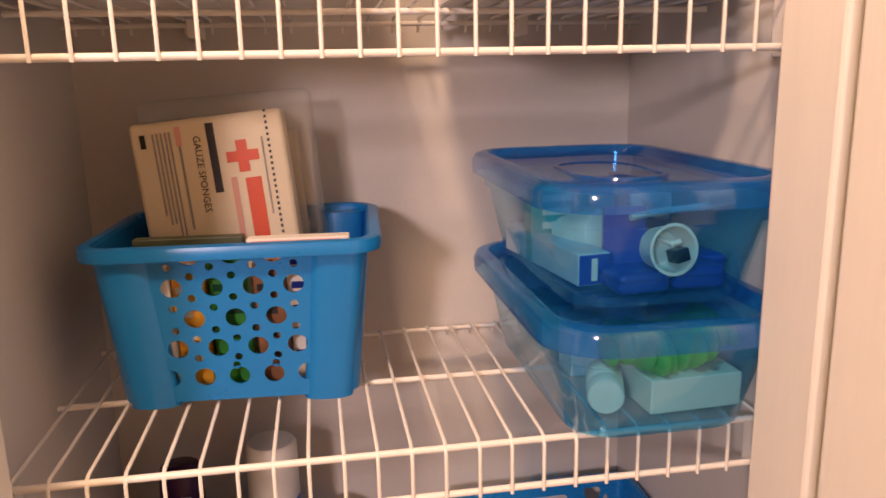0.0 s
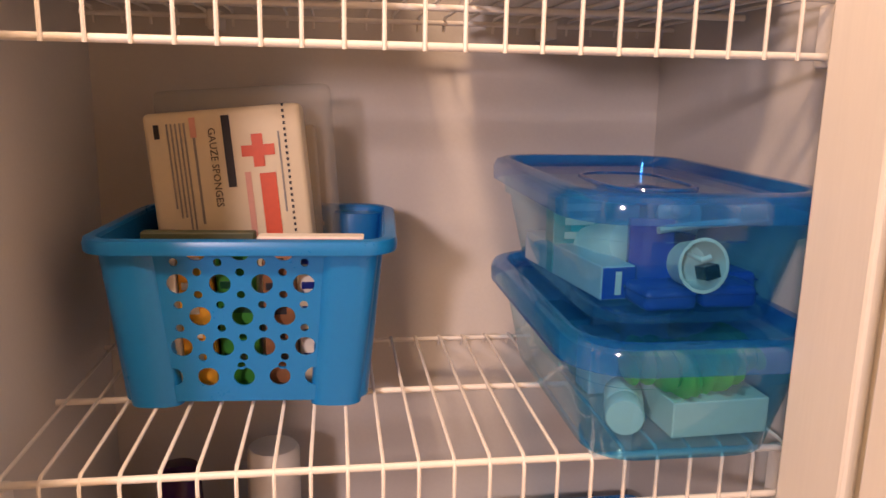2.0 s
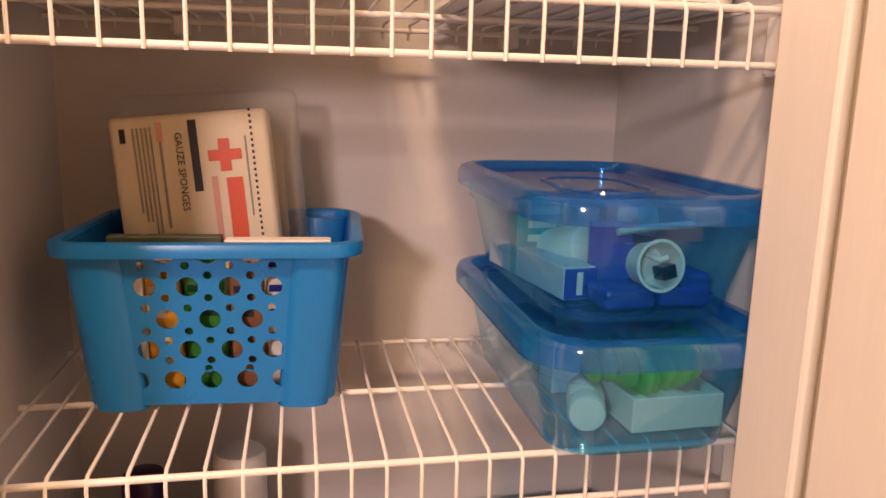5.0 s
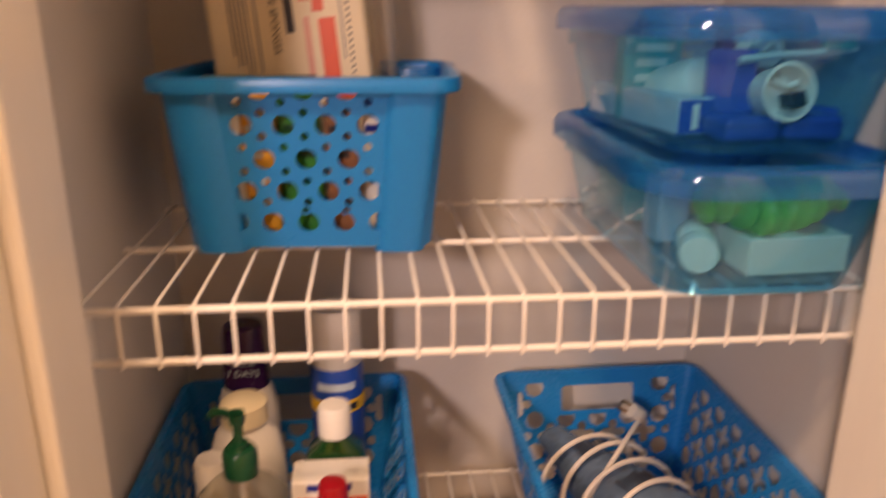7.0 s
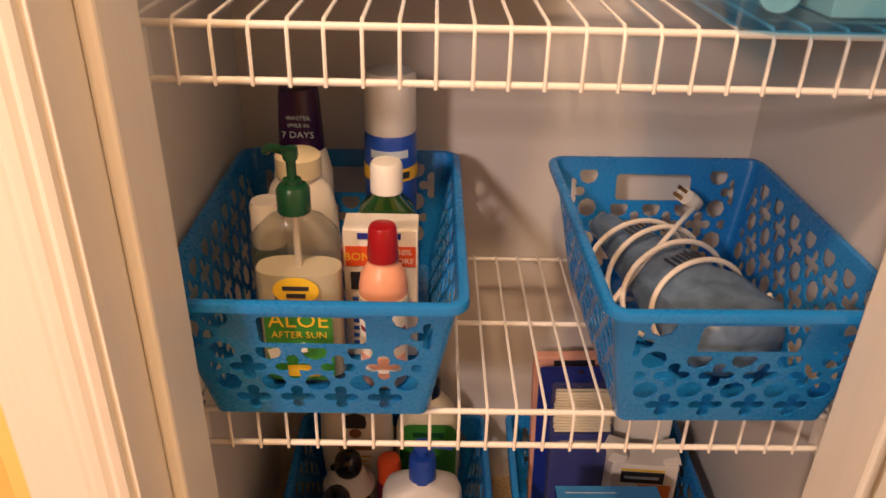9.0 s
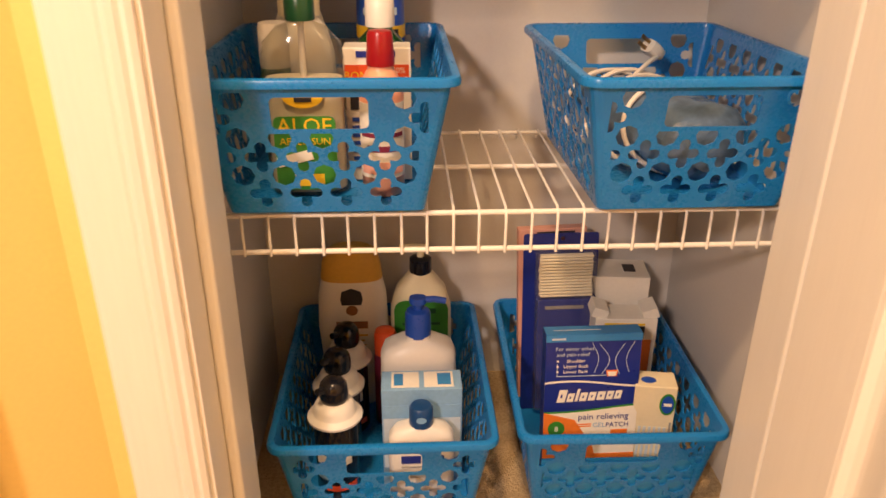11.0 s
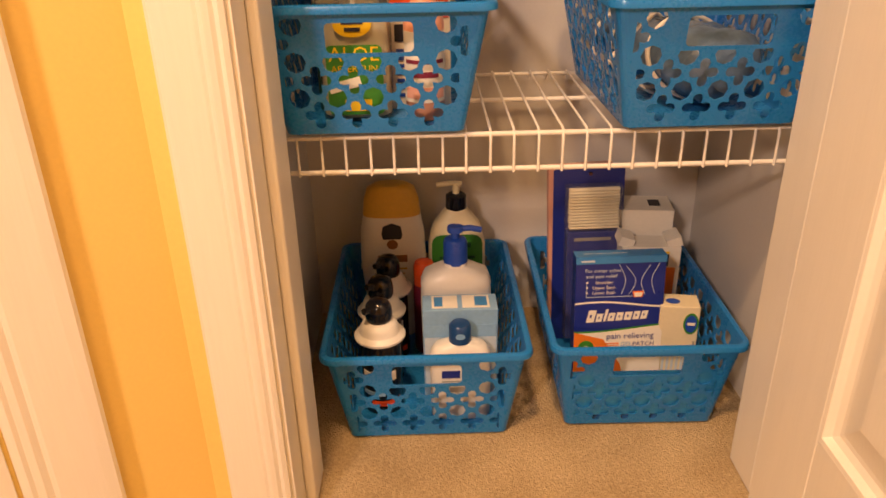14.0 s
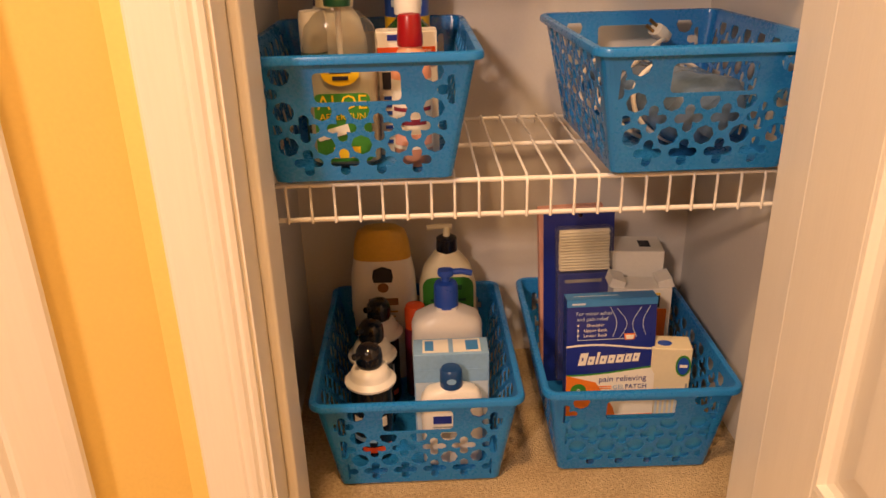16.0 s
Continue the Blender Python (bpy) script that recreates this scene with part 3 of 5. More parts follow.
def dotted_basket(m):
    """The small basket with round holes of two sizes in its front and four bulging corners."""
    b = thing("small_basket", m, "aqua plastic basket with round holes on the wire shelf", "basket")
    hx, hy, bx, by, h = 0.1125, 0.090, 0.099, 0.081, 0.134
    holes = []
    for n, z, step in ((5, 0.0215, 0.0285), (4, 0.0475, 0.0325), (3, 0.0735, 0.0330), (4, 0.1005, 0.0325), (3, 0.1280, 0.0335)):
        for k in range(n):
            x = (k - (n - 1) / 2) * step + (0.001 if n != 5 else 0)
            holes.append(oval(x - 0.0005, min(z, 0.1275), 0.0085, 0.0080, 18))
    for r, (n, z, step) in enumerate(((2, 0.031, 0.0325), (3, 0.0385, 0.0325), (3, 0.0555, 0.0325), (4, 0.0635, 0.0325), (4, 0.0830, 0.0325), (3, 0.0915, 0.0330), (3, 0.1100, 0.0330), (4, 0.1180, 0.0335))):
        for k in range(n):
            holes.append(oval((k - (n - 1) / 2) * step + (0.014 if r == 0 else 0.0), z, 0.0034, 0.0033, 12))
    body = part("body", shell(hx, hy, bx, by, h, 0.020, (holes, (), holes, ()), 0.0018), AQUA_DARK, b, "aqua plastic body with round holes", True)
    for sx in (-1, 1):
        for sy in (-1, 1):
            bm = loft([(0.021, 0.013, 0.0), (0.022, 0.014, 0.06), (0.023, 0.0145, 0.110), (0.0232, 0.0135, 0.135)], 20, 2.6)
            lean = Matrix.Shear("XY", 4, (sx * (hx - bx) / h, sy * (hy - by) / h))
            bm.transform(Matrix.Translation((sx * (bx - 0.0268), sy * (by - 0.0095), -0.004)) @ lean)
            part("corner_post", bm, AQUA_DARK, b, "rounded corner leg of the basket", True)
    part("rim", rim_band(hx, hy, 0.020, h, [(-0.002, -0.002), (0.000, 0.0025), (0.004, 0.0035), (0.009, 0.002), (0.0105, -0.003), (0.0098, -0.0085), (0.008, -0.0085), (0.0075, -0.003), (0.002, -0.002)]), AQUA_DARK, b, smooth=True)
    return b


BASKETS = (
    (pose(-0.1695, 0.115, SHELF_3 + 0.0065), 0.242, 0.322, "pierced aqua basket of sun lotion and sprays on wire shelf", 0.024, 0.026),
    (pose(0.1715, 0.110, SHELF_3 + 0.0065, 0, 0, 1.0), 0.238, 0.318, "pierced aqua plastic basket holding a corded appliance on a wire shelf", 0.024, 0.026),
    (pose(-0.1255, 0.143, 0.0035), 0.254, 0.326, "pierced aqua plastic basket of body lotions on the carpet", 0.0215, 0.016),
    (pose(0.147, 0.148, 0.0035, 0, 0, -1.0), 0.238, 0.326, "pierced aqua plastic basket of boxed remedies on the carpet", 0.0185, 0.021),
)
for m, w, l, text, dx, dy in BASKETS:
    lattice_basket(m, w, l, text, dx, dy)
dotted_basket(pose(-0.1265, 0.186, SHELF_2 + 0.0075, 0, 0, -3.5))


# ---- lidded bins ----
def lidded_bin(x, y, z, label):
    b = thing("storage_bin", pose(x, y, z), label, "storage bin", "stacked blue bins")
    hx, hy, h = 0.092, 0.150, 0.089
    bm = bmesh.new()
    rows = []
    for dx, dz, r in ((-0.026, 0.006, 0.030), (-0.022, 0.0, 0.034), (-0.020, 0.002, 0.036), (-0.008, 0.062, 0.042), (-0.004, 0.064, 0.043), (-0.001, h, 0.045)):
        rows.append([bm.verts.new((px, py, dz)) for c in ring_points(hx + dx, hy + dx * 1.3, r, 8) for px, py in c])
    n = len(rows[0])
    for a, c in zip(rows, rows[1:]):
        for k in range(n):
            bm.faces.new((a[k], a[(k + 1) % n], c[(k + 1) % n], c[k]))
    bm.faces.new(rows[0][::-1])
    part("body", bm, BIN_BLUE, b, "see-through blue plastic bin body", True)
    bm = bmesh.new()
    rows = []
    for dx, dz in ((0.004, -0.013), (0.0075, -0.012), (0.008, 0.000), (0.005, 0.006), (-0.001, 0.008), (-0.007, 0.0075), (-0.012, 0.000), (-0.016, -0.002)):
        rows.append([bm.verts.new((px, py, h + dz)) for c in ring_points(hx + dx, hy + dx, 0.045 + dx, 10) for px, py in c])
    n = len(rows[0])
    for a, c in zip(rows, rows[1:]):
        for k in range(n):
            bm.faces.new((a[k], a[(k + 1) % n], c[(k + 1) % n], c[k]))
    bm.faces.new(rows[-1])
    lid = part("lid", bm, LID_BLUE, b, "see-through deep blue lid with a raised edge", True)
    part("emboss", rim_band(0.034, 0.060, 0.030, h - 0.002, [(0, 0), (0.001, 0.0018), (0.004, 0.0018), (0.005, 0)]), LID_BLUE, lid, smooth=True)
    return b


BIN_X, BIN_Y = 0.192, 0.102
lidded_bin(BIN_X, BIN_Y, SHELF_2 + 0.0032, "see-through blue lidded bin, lower of two on the wire shelf")
lidded_bin(BIN_X + 0.003, BIN_Y + 0.018, SHELF_2 + 0.0032 + 0.0965, "see-through blue lidded bin stacked on another bin")


# ---- small goods: kinds ----
def carton(name, x, y, z, w, d, h, material, label, category="box", turn=0.0, lean=0.0, bevel=0.0012, roll=0.0, size=1.0):
    """A box that stands at x, y (its front edge's middle); its front faces the opening."""
    c = thing(name, pose(x, y, z, lean, roll, turn) @ Matrix.Scale(size, 4), label, category)
    part("carton", block(-w / 2, w / 2, 0, d, 0, h, bevel), material, c)
    return c


def front(dx=0.0, dz=0.0, lift=0.0004, turn=0.0):
    return pose(dx, -lift, dz, 0, turn, 0)


def pump_head(parent, z, r, material, spout=0.03, turn=0.0, stem=0.02):
    """Collar, stem and spout of a pump."""
    part("collar", lathe([(r, 0), (r * 1.02, 0.002), (r * 1.02, stem * 0.8), (r * 0.86, stem * 0.95), (r * 0.55, stem), (r * 0.55, stem + 0.004)], 24), material, parent, smooth=True, at=pose(0, 0, z))
    part("stem", lathe([(r * 0.30, 0), (r * 0.30, 0.020)], 14), material, parent, smooth=True, at=pose(0, 0, z + stem + 0.003))
    bm = loft([(0.0055, 0.0062, 0.0), (0.0065, 0.0072, 0.004), (0.0060, 0.0070, 0.009)], 18, 2.4)
    part("pump_button", bm, material, parent, smooth=True, at=pose(0, 0, z + stem + 0.021))
    path = [(0.002, 0, 0), (spout * 0.5, 0, 0.0015), (spout * 0.85, 0, 0.0005), (spout, 0, -0.004)]
    part("spout", tube(path, 0.0036, 10), material, parent, smooth=True, at=pose(0, 0, z + stem + 0.0255, 0, 0, turn))


# ---- things in the basket of sun lotion ----
Z3 = SHELF_3 + 0.0065 + 0.0025


def aloe_bottle():
    b = thing("lotion_bottle", pose(-0.190, 0.040, Z3), "clear pump bottle half full of white lotion with green pump", "bottle")
    part("bottle", loft([(0.033, 0.017, 0), (0.0375, 0.020, 0.003), (0.0385, 0.021, 0.05), (0.0385, 0.0205, 0.130), (0.0355, 0.019, 0.145), (0.023, 0.014, 0.158), (0.012, 0.012, 0.162), (0.012, 0.012, 0.168)], 28, 2.8), CLEAR_GREY, b, "frosted clear bottle", True)
    part("lotion", loft([(0.031, 0.015, 0.003), (0.0360, 0.0185, 0.006), (0.0360, 0.0185, 0.112)], 28, 2.8), LOTION, b, "white lotion inside", True)
    part("dip_tube", tube([(0, 0, 0.10), (0, 0, 0.166)], 0.003, 8), WHITE, b)
    pump_head(b, 0.164, 0.0135, GREEN, 0.026, 150, 0.024)
    face = 0.0216
    lab = part("label", plate(rounded_slot(-0.029, 0.029, 0.008, 0.080, 0.006), (), 0.0006), LEAF, b, "green and yellow front label", at=pose(0, -face + 0.0002, 0))
    part("brand_oval", plate(oval(0, 0.100, 0.0195, 0.0125, 22), (), 0.0006), YELLOW, b, "yellow brand shape", at=pose(0, -face + 0.0006, 0))
    bars([(-0.011, 0.011, 0.1005, 0.1045), (-0.008, 0.008, 0.0935, 0.0975)], INK, b, pose(0, -face - 0.0004, 0))
    words("ALOE", 0.021, YELLOW, lab, pose(0, -0.0009, 0.064))
    words("AFTER SUN", 0.0095, YELLOW, lab, pose(0, -0.0009, 0.053))
    bars([(-0.018, 0.016, 0.036, 0.046)], CARD, lab, pose(0, -0.0009, 0, 0, -14, 0))
    part("leaf", plate([(-0.022, 0.02), (-0.012, 0.028), (-0.004, 0.018), (-0.010, 0.014)], (), 0.0004), LEAF, lab, at=pose(0, -0.0008, 0))
    bars([(-0.012, 0.016, 0.012, 0.024)], YELLOW, lab, pose(0, -0.0008, 0))


def calamine_bottle():
    b = thing("lotion_bottle", pose(-0.118, 0.034, Z3), "pink lotion bottle with a dark red cap", "bottle")
    part("bottle", lathe([(0.018, 0), (0.0205, 0.003), (0.021, 0.05), (0.021, 0.098), (0.019, 0.110), (0.0135, 0.119), (0.012, 0.121), (0.012, 0.126)], 28), PINK, b, smooth=True)
    part("cap", lathe([(0.0130, 0), (0.0133, 0.003), (0.0118, 0.028), (0.0105, 0.031), (0.004, 0.032)], 24), CAP_RED, b, "dark red ribbed cap", True, pose(0, 0, 0.124))
    wrap("label", CARD, b, 0.0210, 0.020, 0.092, -75, 75, label="pale paper label")
    wrap("print_band", MAROON, b, 0.0214, 0.060, 0.064, -60, 60)
    wrap("print_band", MAROON, b, 0.0214, 0.046, 0.052, -40, 40)
    wrap("print_band", PALE_PINK, b, 0.0214, 0.024, 0.036, -60, 60)


def bonus_carton():
    c = carton("remedy_box", -0.1225, 0.066, Z3, 0.066, 0.034, 0.134, CARD, "white carton with a red band and black print")
    part("red_band", plate(rect(-0.031, 0.031, 0.098, 0.118), (), 0.0005), RED, c, at=front())
    words("BONUS", 0.011, YELLOW, c, front(-0.014, 0.104, 0.0011))
    words("50%", 0.008, CARD, c, front(0.021, 0.110, 0.0011))
    words("MORE", 0.008, CARD, c, front(0.019, 0.101, 0.0011))
    bars([(-0.027, 0.010, 0.074, 0.092)], INK, c, front())
    bars([(-0.020, 0.018, 0.125, 0.131)], NAVY, c, front())
    bars(lines_of(-0.026, 0.024, 0.062, 7, 0.008, 0.004, RNG), BLUE, c, front())


def green_bottle():
    b = thing("mouthwash_bottle", pose(-0.120, 0.124, Z3), "dark green liquid bottle with a white cap", "bottle")
    part("bottle", loft([(0.026, 0.018, 0), (0.029, 0.020, 0.004), (0.029, 0.020, 0.115), (0.025, 0.018, 0.130), (0.013, 0.013, 0.142), (0.012, 0.012, 0.147)], 26, 3.5), GREEN_LIQUID, b, "see-through green bottle", True)
    part("cap", lathe([(0.0150, 0), (0.0152, 0.002), (0.0148, 0.026), (0.013, 0.029), (0.004, 0.0295)], 26), WHITE, b, "white ribbed cap", True, pose(0, 0, 0.146))
    part("label", plate(rounded_slot(-0.022, 0.022, 0.090, 0.122, 0.004), (), 0.0005), GREEN, b, "dark green label", at=pose(0, -0.0204, 0))
    part("shield", plate(rect(-0.005, 0.005, 0.098, 0.110), (), 0.0004), CAP_RED, b, at=pose(0, -0.0212, 0))


def spray_can(x, y, z, r, h, top_h, material, cap, label):
    """A can with a rounded shoulder and a tall cap."""
    c = thing("spray_can", pose(x, y, z), label, "spray can")
    part("can", lathe([(r * 0.93, 0), (r, 0.003), (r, h - 0.006), (r * 0.93, h)], 30), material, c, smooth=True)
    part("cap", lathe([(r * 0.93, 0), (r * 0.97, 0.002), (r * 0.95, top_h - 0.004), (r * 0.85, top_h), (r * 0.3, top_h + 0.0005)], 30), cap, c, smooth=True, at=pose(0, 0, h))
    return c


def hair_spray():
    c = spray_can(-0.122, 0.228, Z3, 0.0275, 0.168, 0.062, BLUE, WHITE, "tall spray can, blue with a white cap")
    wrap("yellow_band", YELLOW, c, 0.0275, 0.120, 0.134, -90, 90)
    wrap("print_band", INK, c, 0.0281, 0.1235, 0.1305, -30, 45)
    wrap("brand_bar", PALE_BLUE, c, 0.0275, 0.146, 0.154, -42, 42)


def white_bottles():
    b = thing("lotion_bottle", pose(-0.203, 0.140, Z3), "white plastic bottle with a cream cap", "bottle")
    part("bottle", lathe([(0.032, 0), (0.035, 0.004), (0.0355, 0.09), (0.034, 0.120), (0.028, 0.142), (0.021, 0.152), (0.020, 0.156)], 30, 1, 0.8), WHITE, b, smooth=True)
    part("cap", lathe([(0.0215, 0), (0.0215, 0.018), (0.018, 0.021)], 26), CREAM, b, "cream screw cap", True, pose(0, 0, 0.155))
    p = thing("mouthwash_bottle", pose(-0.214, 0.225, Z3), "white bottle with a tall dark purple cap", "bottle")
    part("bottle", lathe([(0.028, 0), (0.031, 0.004), (0.031, 0.12), (0.026, 0.142), (0.023, 0.150)], 28), WHITE, p, smooth=True)
    cap = part("cap", lathe([(0.0238, 0), (0.0235, 0.004), (0.0205, 0.058), (0.019, 0.064), (0.008, 0.066)], 28), PURPLE, p, "dark purple tapered cap", True, pose(0, 0, 0.149))
    words("WHITER", 0.0065, PALE_BLUE, cap, pose(0.002, -0.0232, 0.036, 3))
    words("SMILE IN", 0.0058, PALE_BLUE, cap, pose(0.002, -0.0238, 0.029, 3))
    words("7 DAYS", 0.010, PALE_BLUE, cap, pose(0.001, -0.0243, 0.018, 3))
    g = spray_can(-0.221, 0.074, Z3, 0.0150, 0.115, 0.042, GREEN, WHITE, "slim spray can, green with a white cap")
    wrap("label", WHITE, g, 0.0150, 0.060, 0.095, -80, 80)
    wrap("print_band", INK, g, 0.0155, 0.070, 0.080, -30, 50)


def appliance():
    """A hair tool wrapped in printed film, with its white cord coiled over it."""
    a = thing("hair_tool", pose(0.168, 0.112, Z3, 0, 0, 24), "corded hair tool wrapped in printed blue-grey plastic film", "hair tool")
    bm = bmesh.new()
    n, rows = 22, []
    noise.seed_set(4)
    for i in range(26):
        s = i / 25
        r = 0.016 + 0.033 * (math.sin(min(1, s * 1.15) * math.pi / 2) ** 1.3)
        if s > 0.93:
            r *= 1 - (s - 0.93) * 6
        ring = []
        for k in range(n):
            t = 2 * math.pi * k / n
            w = 1 + 0.10 * noise.noise(Vector((s * 9, 2.2 * math.cos(t), 2.2 * math.sin(t)))) + 0.04 * noise.noise(Vector((s * 30, 7 * math.cos(t), 5 * math.sin(t))))
            ring.append(bm.verts.new((1.15 * r * w * math.cos(t), 0.135 - 0.235 * s, 0.042 + 0.018 * (1 - s) + 0.80 * r * w * math.sin(t))))
        rows.append(ring)
    for p, q in zip(rows, rows[1:]):
        for k in range(n):
            bm.faces.new((p[k], p[(k + 1) % n], q[(k + 1) % n], q[k]))
    bm.faces.new(rows[0][::-1])
    bm.faces.new(rows[-1])
    bmesh.ops.recalc_face_normals(bm, faces=bm.faces[:])
    part("wrapped_body", bm, BAG, a, "crumpled blue-grey printed film", True)
    for y0, lean in ((0.070, -3), (0.0, 2)):
        rows = [(-0.020 + 0.006 * j, -0.0162 + 0.006 * j, 0.0, RNG.uniform(0.016, 0.026)) for j in range(7)]
        bm = bmesh.new()
        for x0, x1, z0, z1 in rows:
            t = (x0 + x1) / 2 / 0.046
            top = 0.046 + 0.037 * math.sqrt(max(0.05, 1 - t * t))
            bmesh.ops.create_cube(bm, size=1, matrix=pose((x0 + x1) / 2, y0, top + (0.002 if y0 > 0.03 else 0.0035)) @ Matrix.Diagonal((0.0026, z1, 0.0006, 1)))
        part("print_bar", bm, INK, a, at=pose(0, 0, 0, 0, 0, lean))
    # the cord: loops round the body, then a run up to the plug
    loops = []
    for k in range(3 * 40 + 1):
        t = 2 * math.pi * k / 40
        turn = k / 40
        loops.append((0.062 * math.cos(t + 0.4) + 0.004 * math.sin(3 * turn), 0.050 - 0.034 * turn + 0.012 * math.sin(t), 0.046 + 0.044 * math.sin(t + 0.4) + 0.003 * math.cos(5 * turn)))
    part("cord", tube([(x, y, max(0.004, z)) for x, y, z in loops], 0.0027, 8), CORD, a, "white flat cord in loops", True)
    more = [(0.060 * math.cos(2 * math.pi * k / 40), 0.072 + 0.010 * math.sin(2 * math.pi * k / 40), max(0.004, 0.046 + 0.041 * math.sin(2 * math.pi * k / 40))) for k in range(40)]
    part("cord", tube(more, 0.0027, 8, True), CORD, a, "white flat cord in loops", True)
    return a


def cord_and_plug():
    p = thing("plug_and_cord", pose(0.202, 0.205, Z3), "white plug on a loose end of white cord", "plug")
    run = []
    for k in range(21):
        s = k / 20
        run.append((-0.118 + 0.118 * s + 0.012 * math.sin(s * 3), -0.135 + 0.135 * s ** 0.8, 0.045 + 0.055 * math.sin(s * math.pi * 0.55)))
    part("cord", tube(run, 0.0026, 8), CORD, p, smooth=True)
    head = part("plug", loft([(0.005, 0.004, 0), (0.010, 0.007, 0.004), (0.012, 0.0085, 0.016), (0.011, 0.008, 0.024)], 18, 3), CORD, p, "white two-pin plug", True, pose(0.001, 0.0, 0.099, 55, 0, -70))
    for y in (-0.004, 0.004):
        part("prong", block(-0.0008, 0.0008, y - 0.002, y + 0.002, 0.023, 0.038), BRASS, head, "metal prong")


aloe_bottle()
calamine_bottle()
bonus_carton()
green_bottle()
hair_spray()
white_bottles()
appliance()
cord_and_plug()


# ---- things in the basket of body lotions ----
Z0 = 0.0035 + 0.0025


def body_wash():
    b = thing("body_wash_bottle", pose(-0.172, 0.250, Z0), "white body wash bottle with amber shoulders", "bottle")
    part("bottle", loft([(0.030, 0.017, 0), (0.034, 0.020, 0.004), (0.045, 0.023, 0.08), (0.0485, 0.024, 0.125), (0.0465, 0.023, 0.175), (0.0415, 0.021, 0.200)], 28, 2.6), WHITE, b, smooth=True)
    part("shoulder", loft([(0.0417, 0.0212, 0.2), (0.0420, 0.0213, 0.203), (0.0395, 0.020, 0.224), (0.034, 0.018, 0.240), (0.024, 0.015, 0.2455), (0.012, 0.008, 0.247)], 28, 2.6), GOLD, b, "amber yellow flip-top", True)
    part("emblem", plate([(-0.015, 0.176), (-0.013, 0.168), (0.013, 0.168), (0.015, 0.176), (0.013, 0.188), (0, 0.193), (-0.013, 0.188)], (), 0.0008), INK, b, "dark emblem", at=pose(0, -0.0232, 0))
    part("medallion", plate(oval(0, 0.160, 0.008, 0.0075, 18), (), 0.0008), BROWN, b, "brown round mark", at=pose(0, -0.0240, 0))
    bars([(-0.022, 0.021, 0.132, 0.143)], BROWN, b, pose(0, -0.0245, 0), "brand_bar")
    bars([(-0.020, 0.020, 0.120, 0.1225), (-0.016, 0.016, 0.112, 0.114), (-0.018, 0.018, 0.105, 0.1065)], GOLD, b, pose(0, -0.0245, 0))


def green_label_pump():
    b = thing("lotion_bottle", pose(-0.078, 0.256, Z0), "cream pump bottle with a green label", "bottle")
    part("bottle", loft([(0.036, 0.020, 0), (0.041, 0.023, 0.004), (0.043, 0.024, 0.10), (0.042, 0.0235, 0.150), (0.034, 0.021, 0.180), (0.020, 0.017, 0.198), (0.014, 0.014, 0.204)], 28, 2.8), CREAM, b, smooth=True)
    part("label", plate(rounded_slot(-0.037, 0.037, 0.070, 0.170, 0.014), (), 0.0008), LEAF, b, "green label", at=pose(0, -0.0238, 0))
    bars([(-0.020, 0.020, 0.150, 0.158), (-0.026, 0.026, 0.132, 0.136)], GREEN, b, pose(0, -0.0248, 0))
    part("collar", lathe([(0.0150, 0), (0.0155, 0.002), (0.0150, 0.020), (0.010, 0.023)], 24), BLACK, b, "black pump collar", True, pose(0, 0, 0.203))
    part("stem", lathe([(0.005, 0), (0.005, 0.014)], 14), CREAM, b, smooth=True, at=pose(0, 0, 0.225))
    part("spout", tube([(0.008, 0, 0), (-0.010, 0, 0.001), (-0.028, 0, -0.001)], 0.004, 10), CREAM, b, smooth=True, at=pose(0, 0, 0.240))


def mousse(x, y, height=0.0):
    c = thing("mousse_can", pose(x, y, Z0), "black mousse can with white collar and black nozzle", "can", "row of black mousse cans")
    r = 0.0262
    part("can", lathe([(r * 0.95, 0), (r, 0.003), (r, 0.100), (r * 0.96, 0.106)], 30), BLACK, c, smooth=True)
    part("collar", lathe([(0.0280, 0), (0.0325, 0.001), (0.0330, 0.004), (0.0315, 0.006), (0.0268, 0.0085), (0.0258, 0.0100), (0.0250, 0.0155), (0.0215, 0.0220), (0.0165, 0.0250), (0.012, 0.0255)], 30), WHITE, c, "white flared collar", True, pose(0, 0, 0.106))
    part("nozzle", lathe([(0.0150, 0), (0.0168, 0.004), (0.0172, 0.014), (0.0160, 0.022), (0.0120, 0.028), (0.005, 0.0305)], 24), BLACK, c, "glossy black nozzle", True, pose(0, 0, 0.130))
    part("nozzle_tip", lathe([(0.005, 0), (0.0042, 0.012)], 14), BLACK, c, smooth=True, at=pose(-0.009, -0.009, 0.150, 80, 0, -45))
    wrap("brand_bar", WHITE, c, r, 0.052, 0.066, -55, 45)
    wrap("print_band", RED, c, r, 0.014, 0.022, -30, 60)
    wrap("print_band", SKY_BLUE, c, r, 0.030, 0.036, -60, 10)
    return c


def red_cap_bottle():
    b = thing("bottle", pose(-0.127, 0.198, Z0), "slim bottle with a red cap", "bottle")
    part("bottle", lathe([(0.014, 0), (0.016, 0.003), (0.016, 0.105), (0.012, 0.112)], 22), MAROON, b, smooth=True)
    part("cap", lathe([(0.0150, 0), (0.0152, 0.028), (0.013, 0.034), (0.004, 0.036)], 22), RED, b, "red cap", True, pose(0, 0, 0.111))


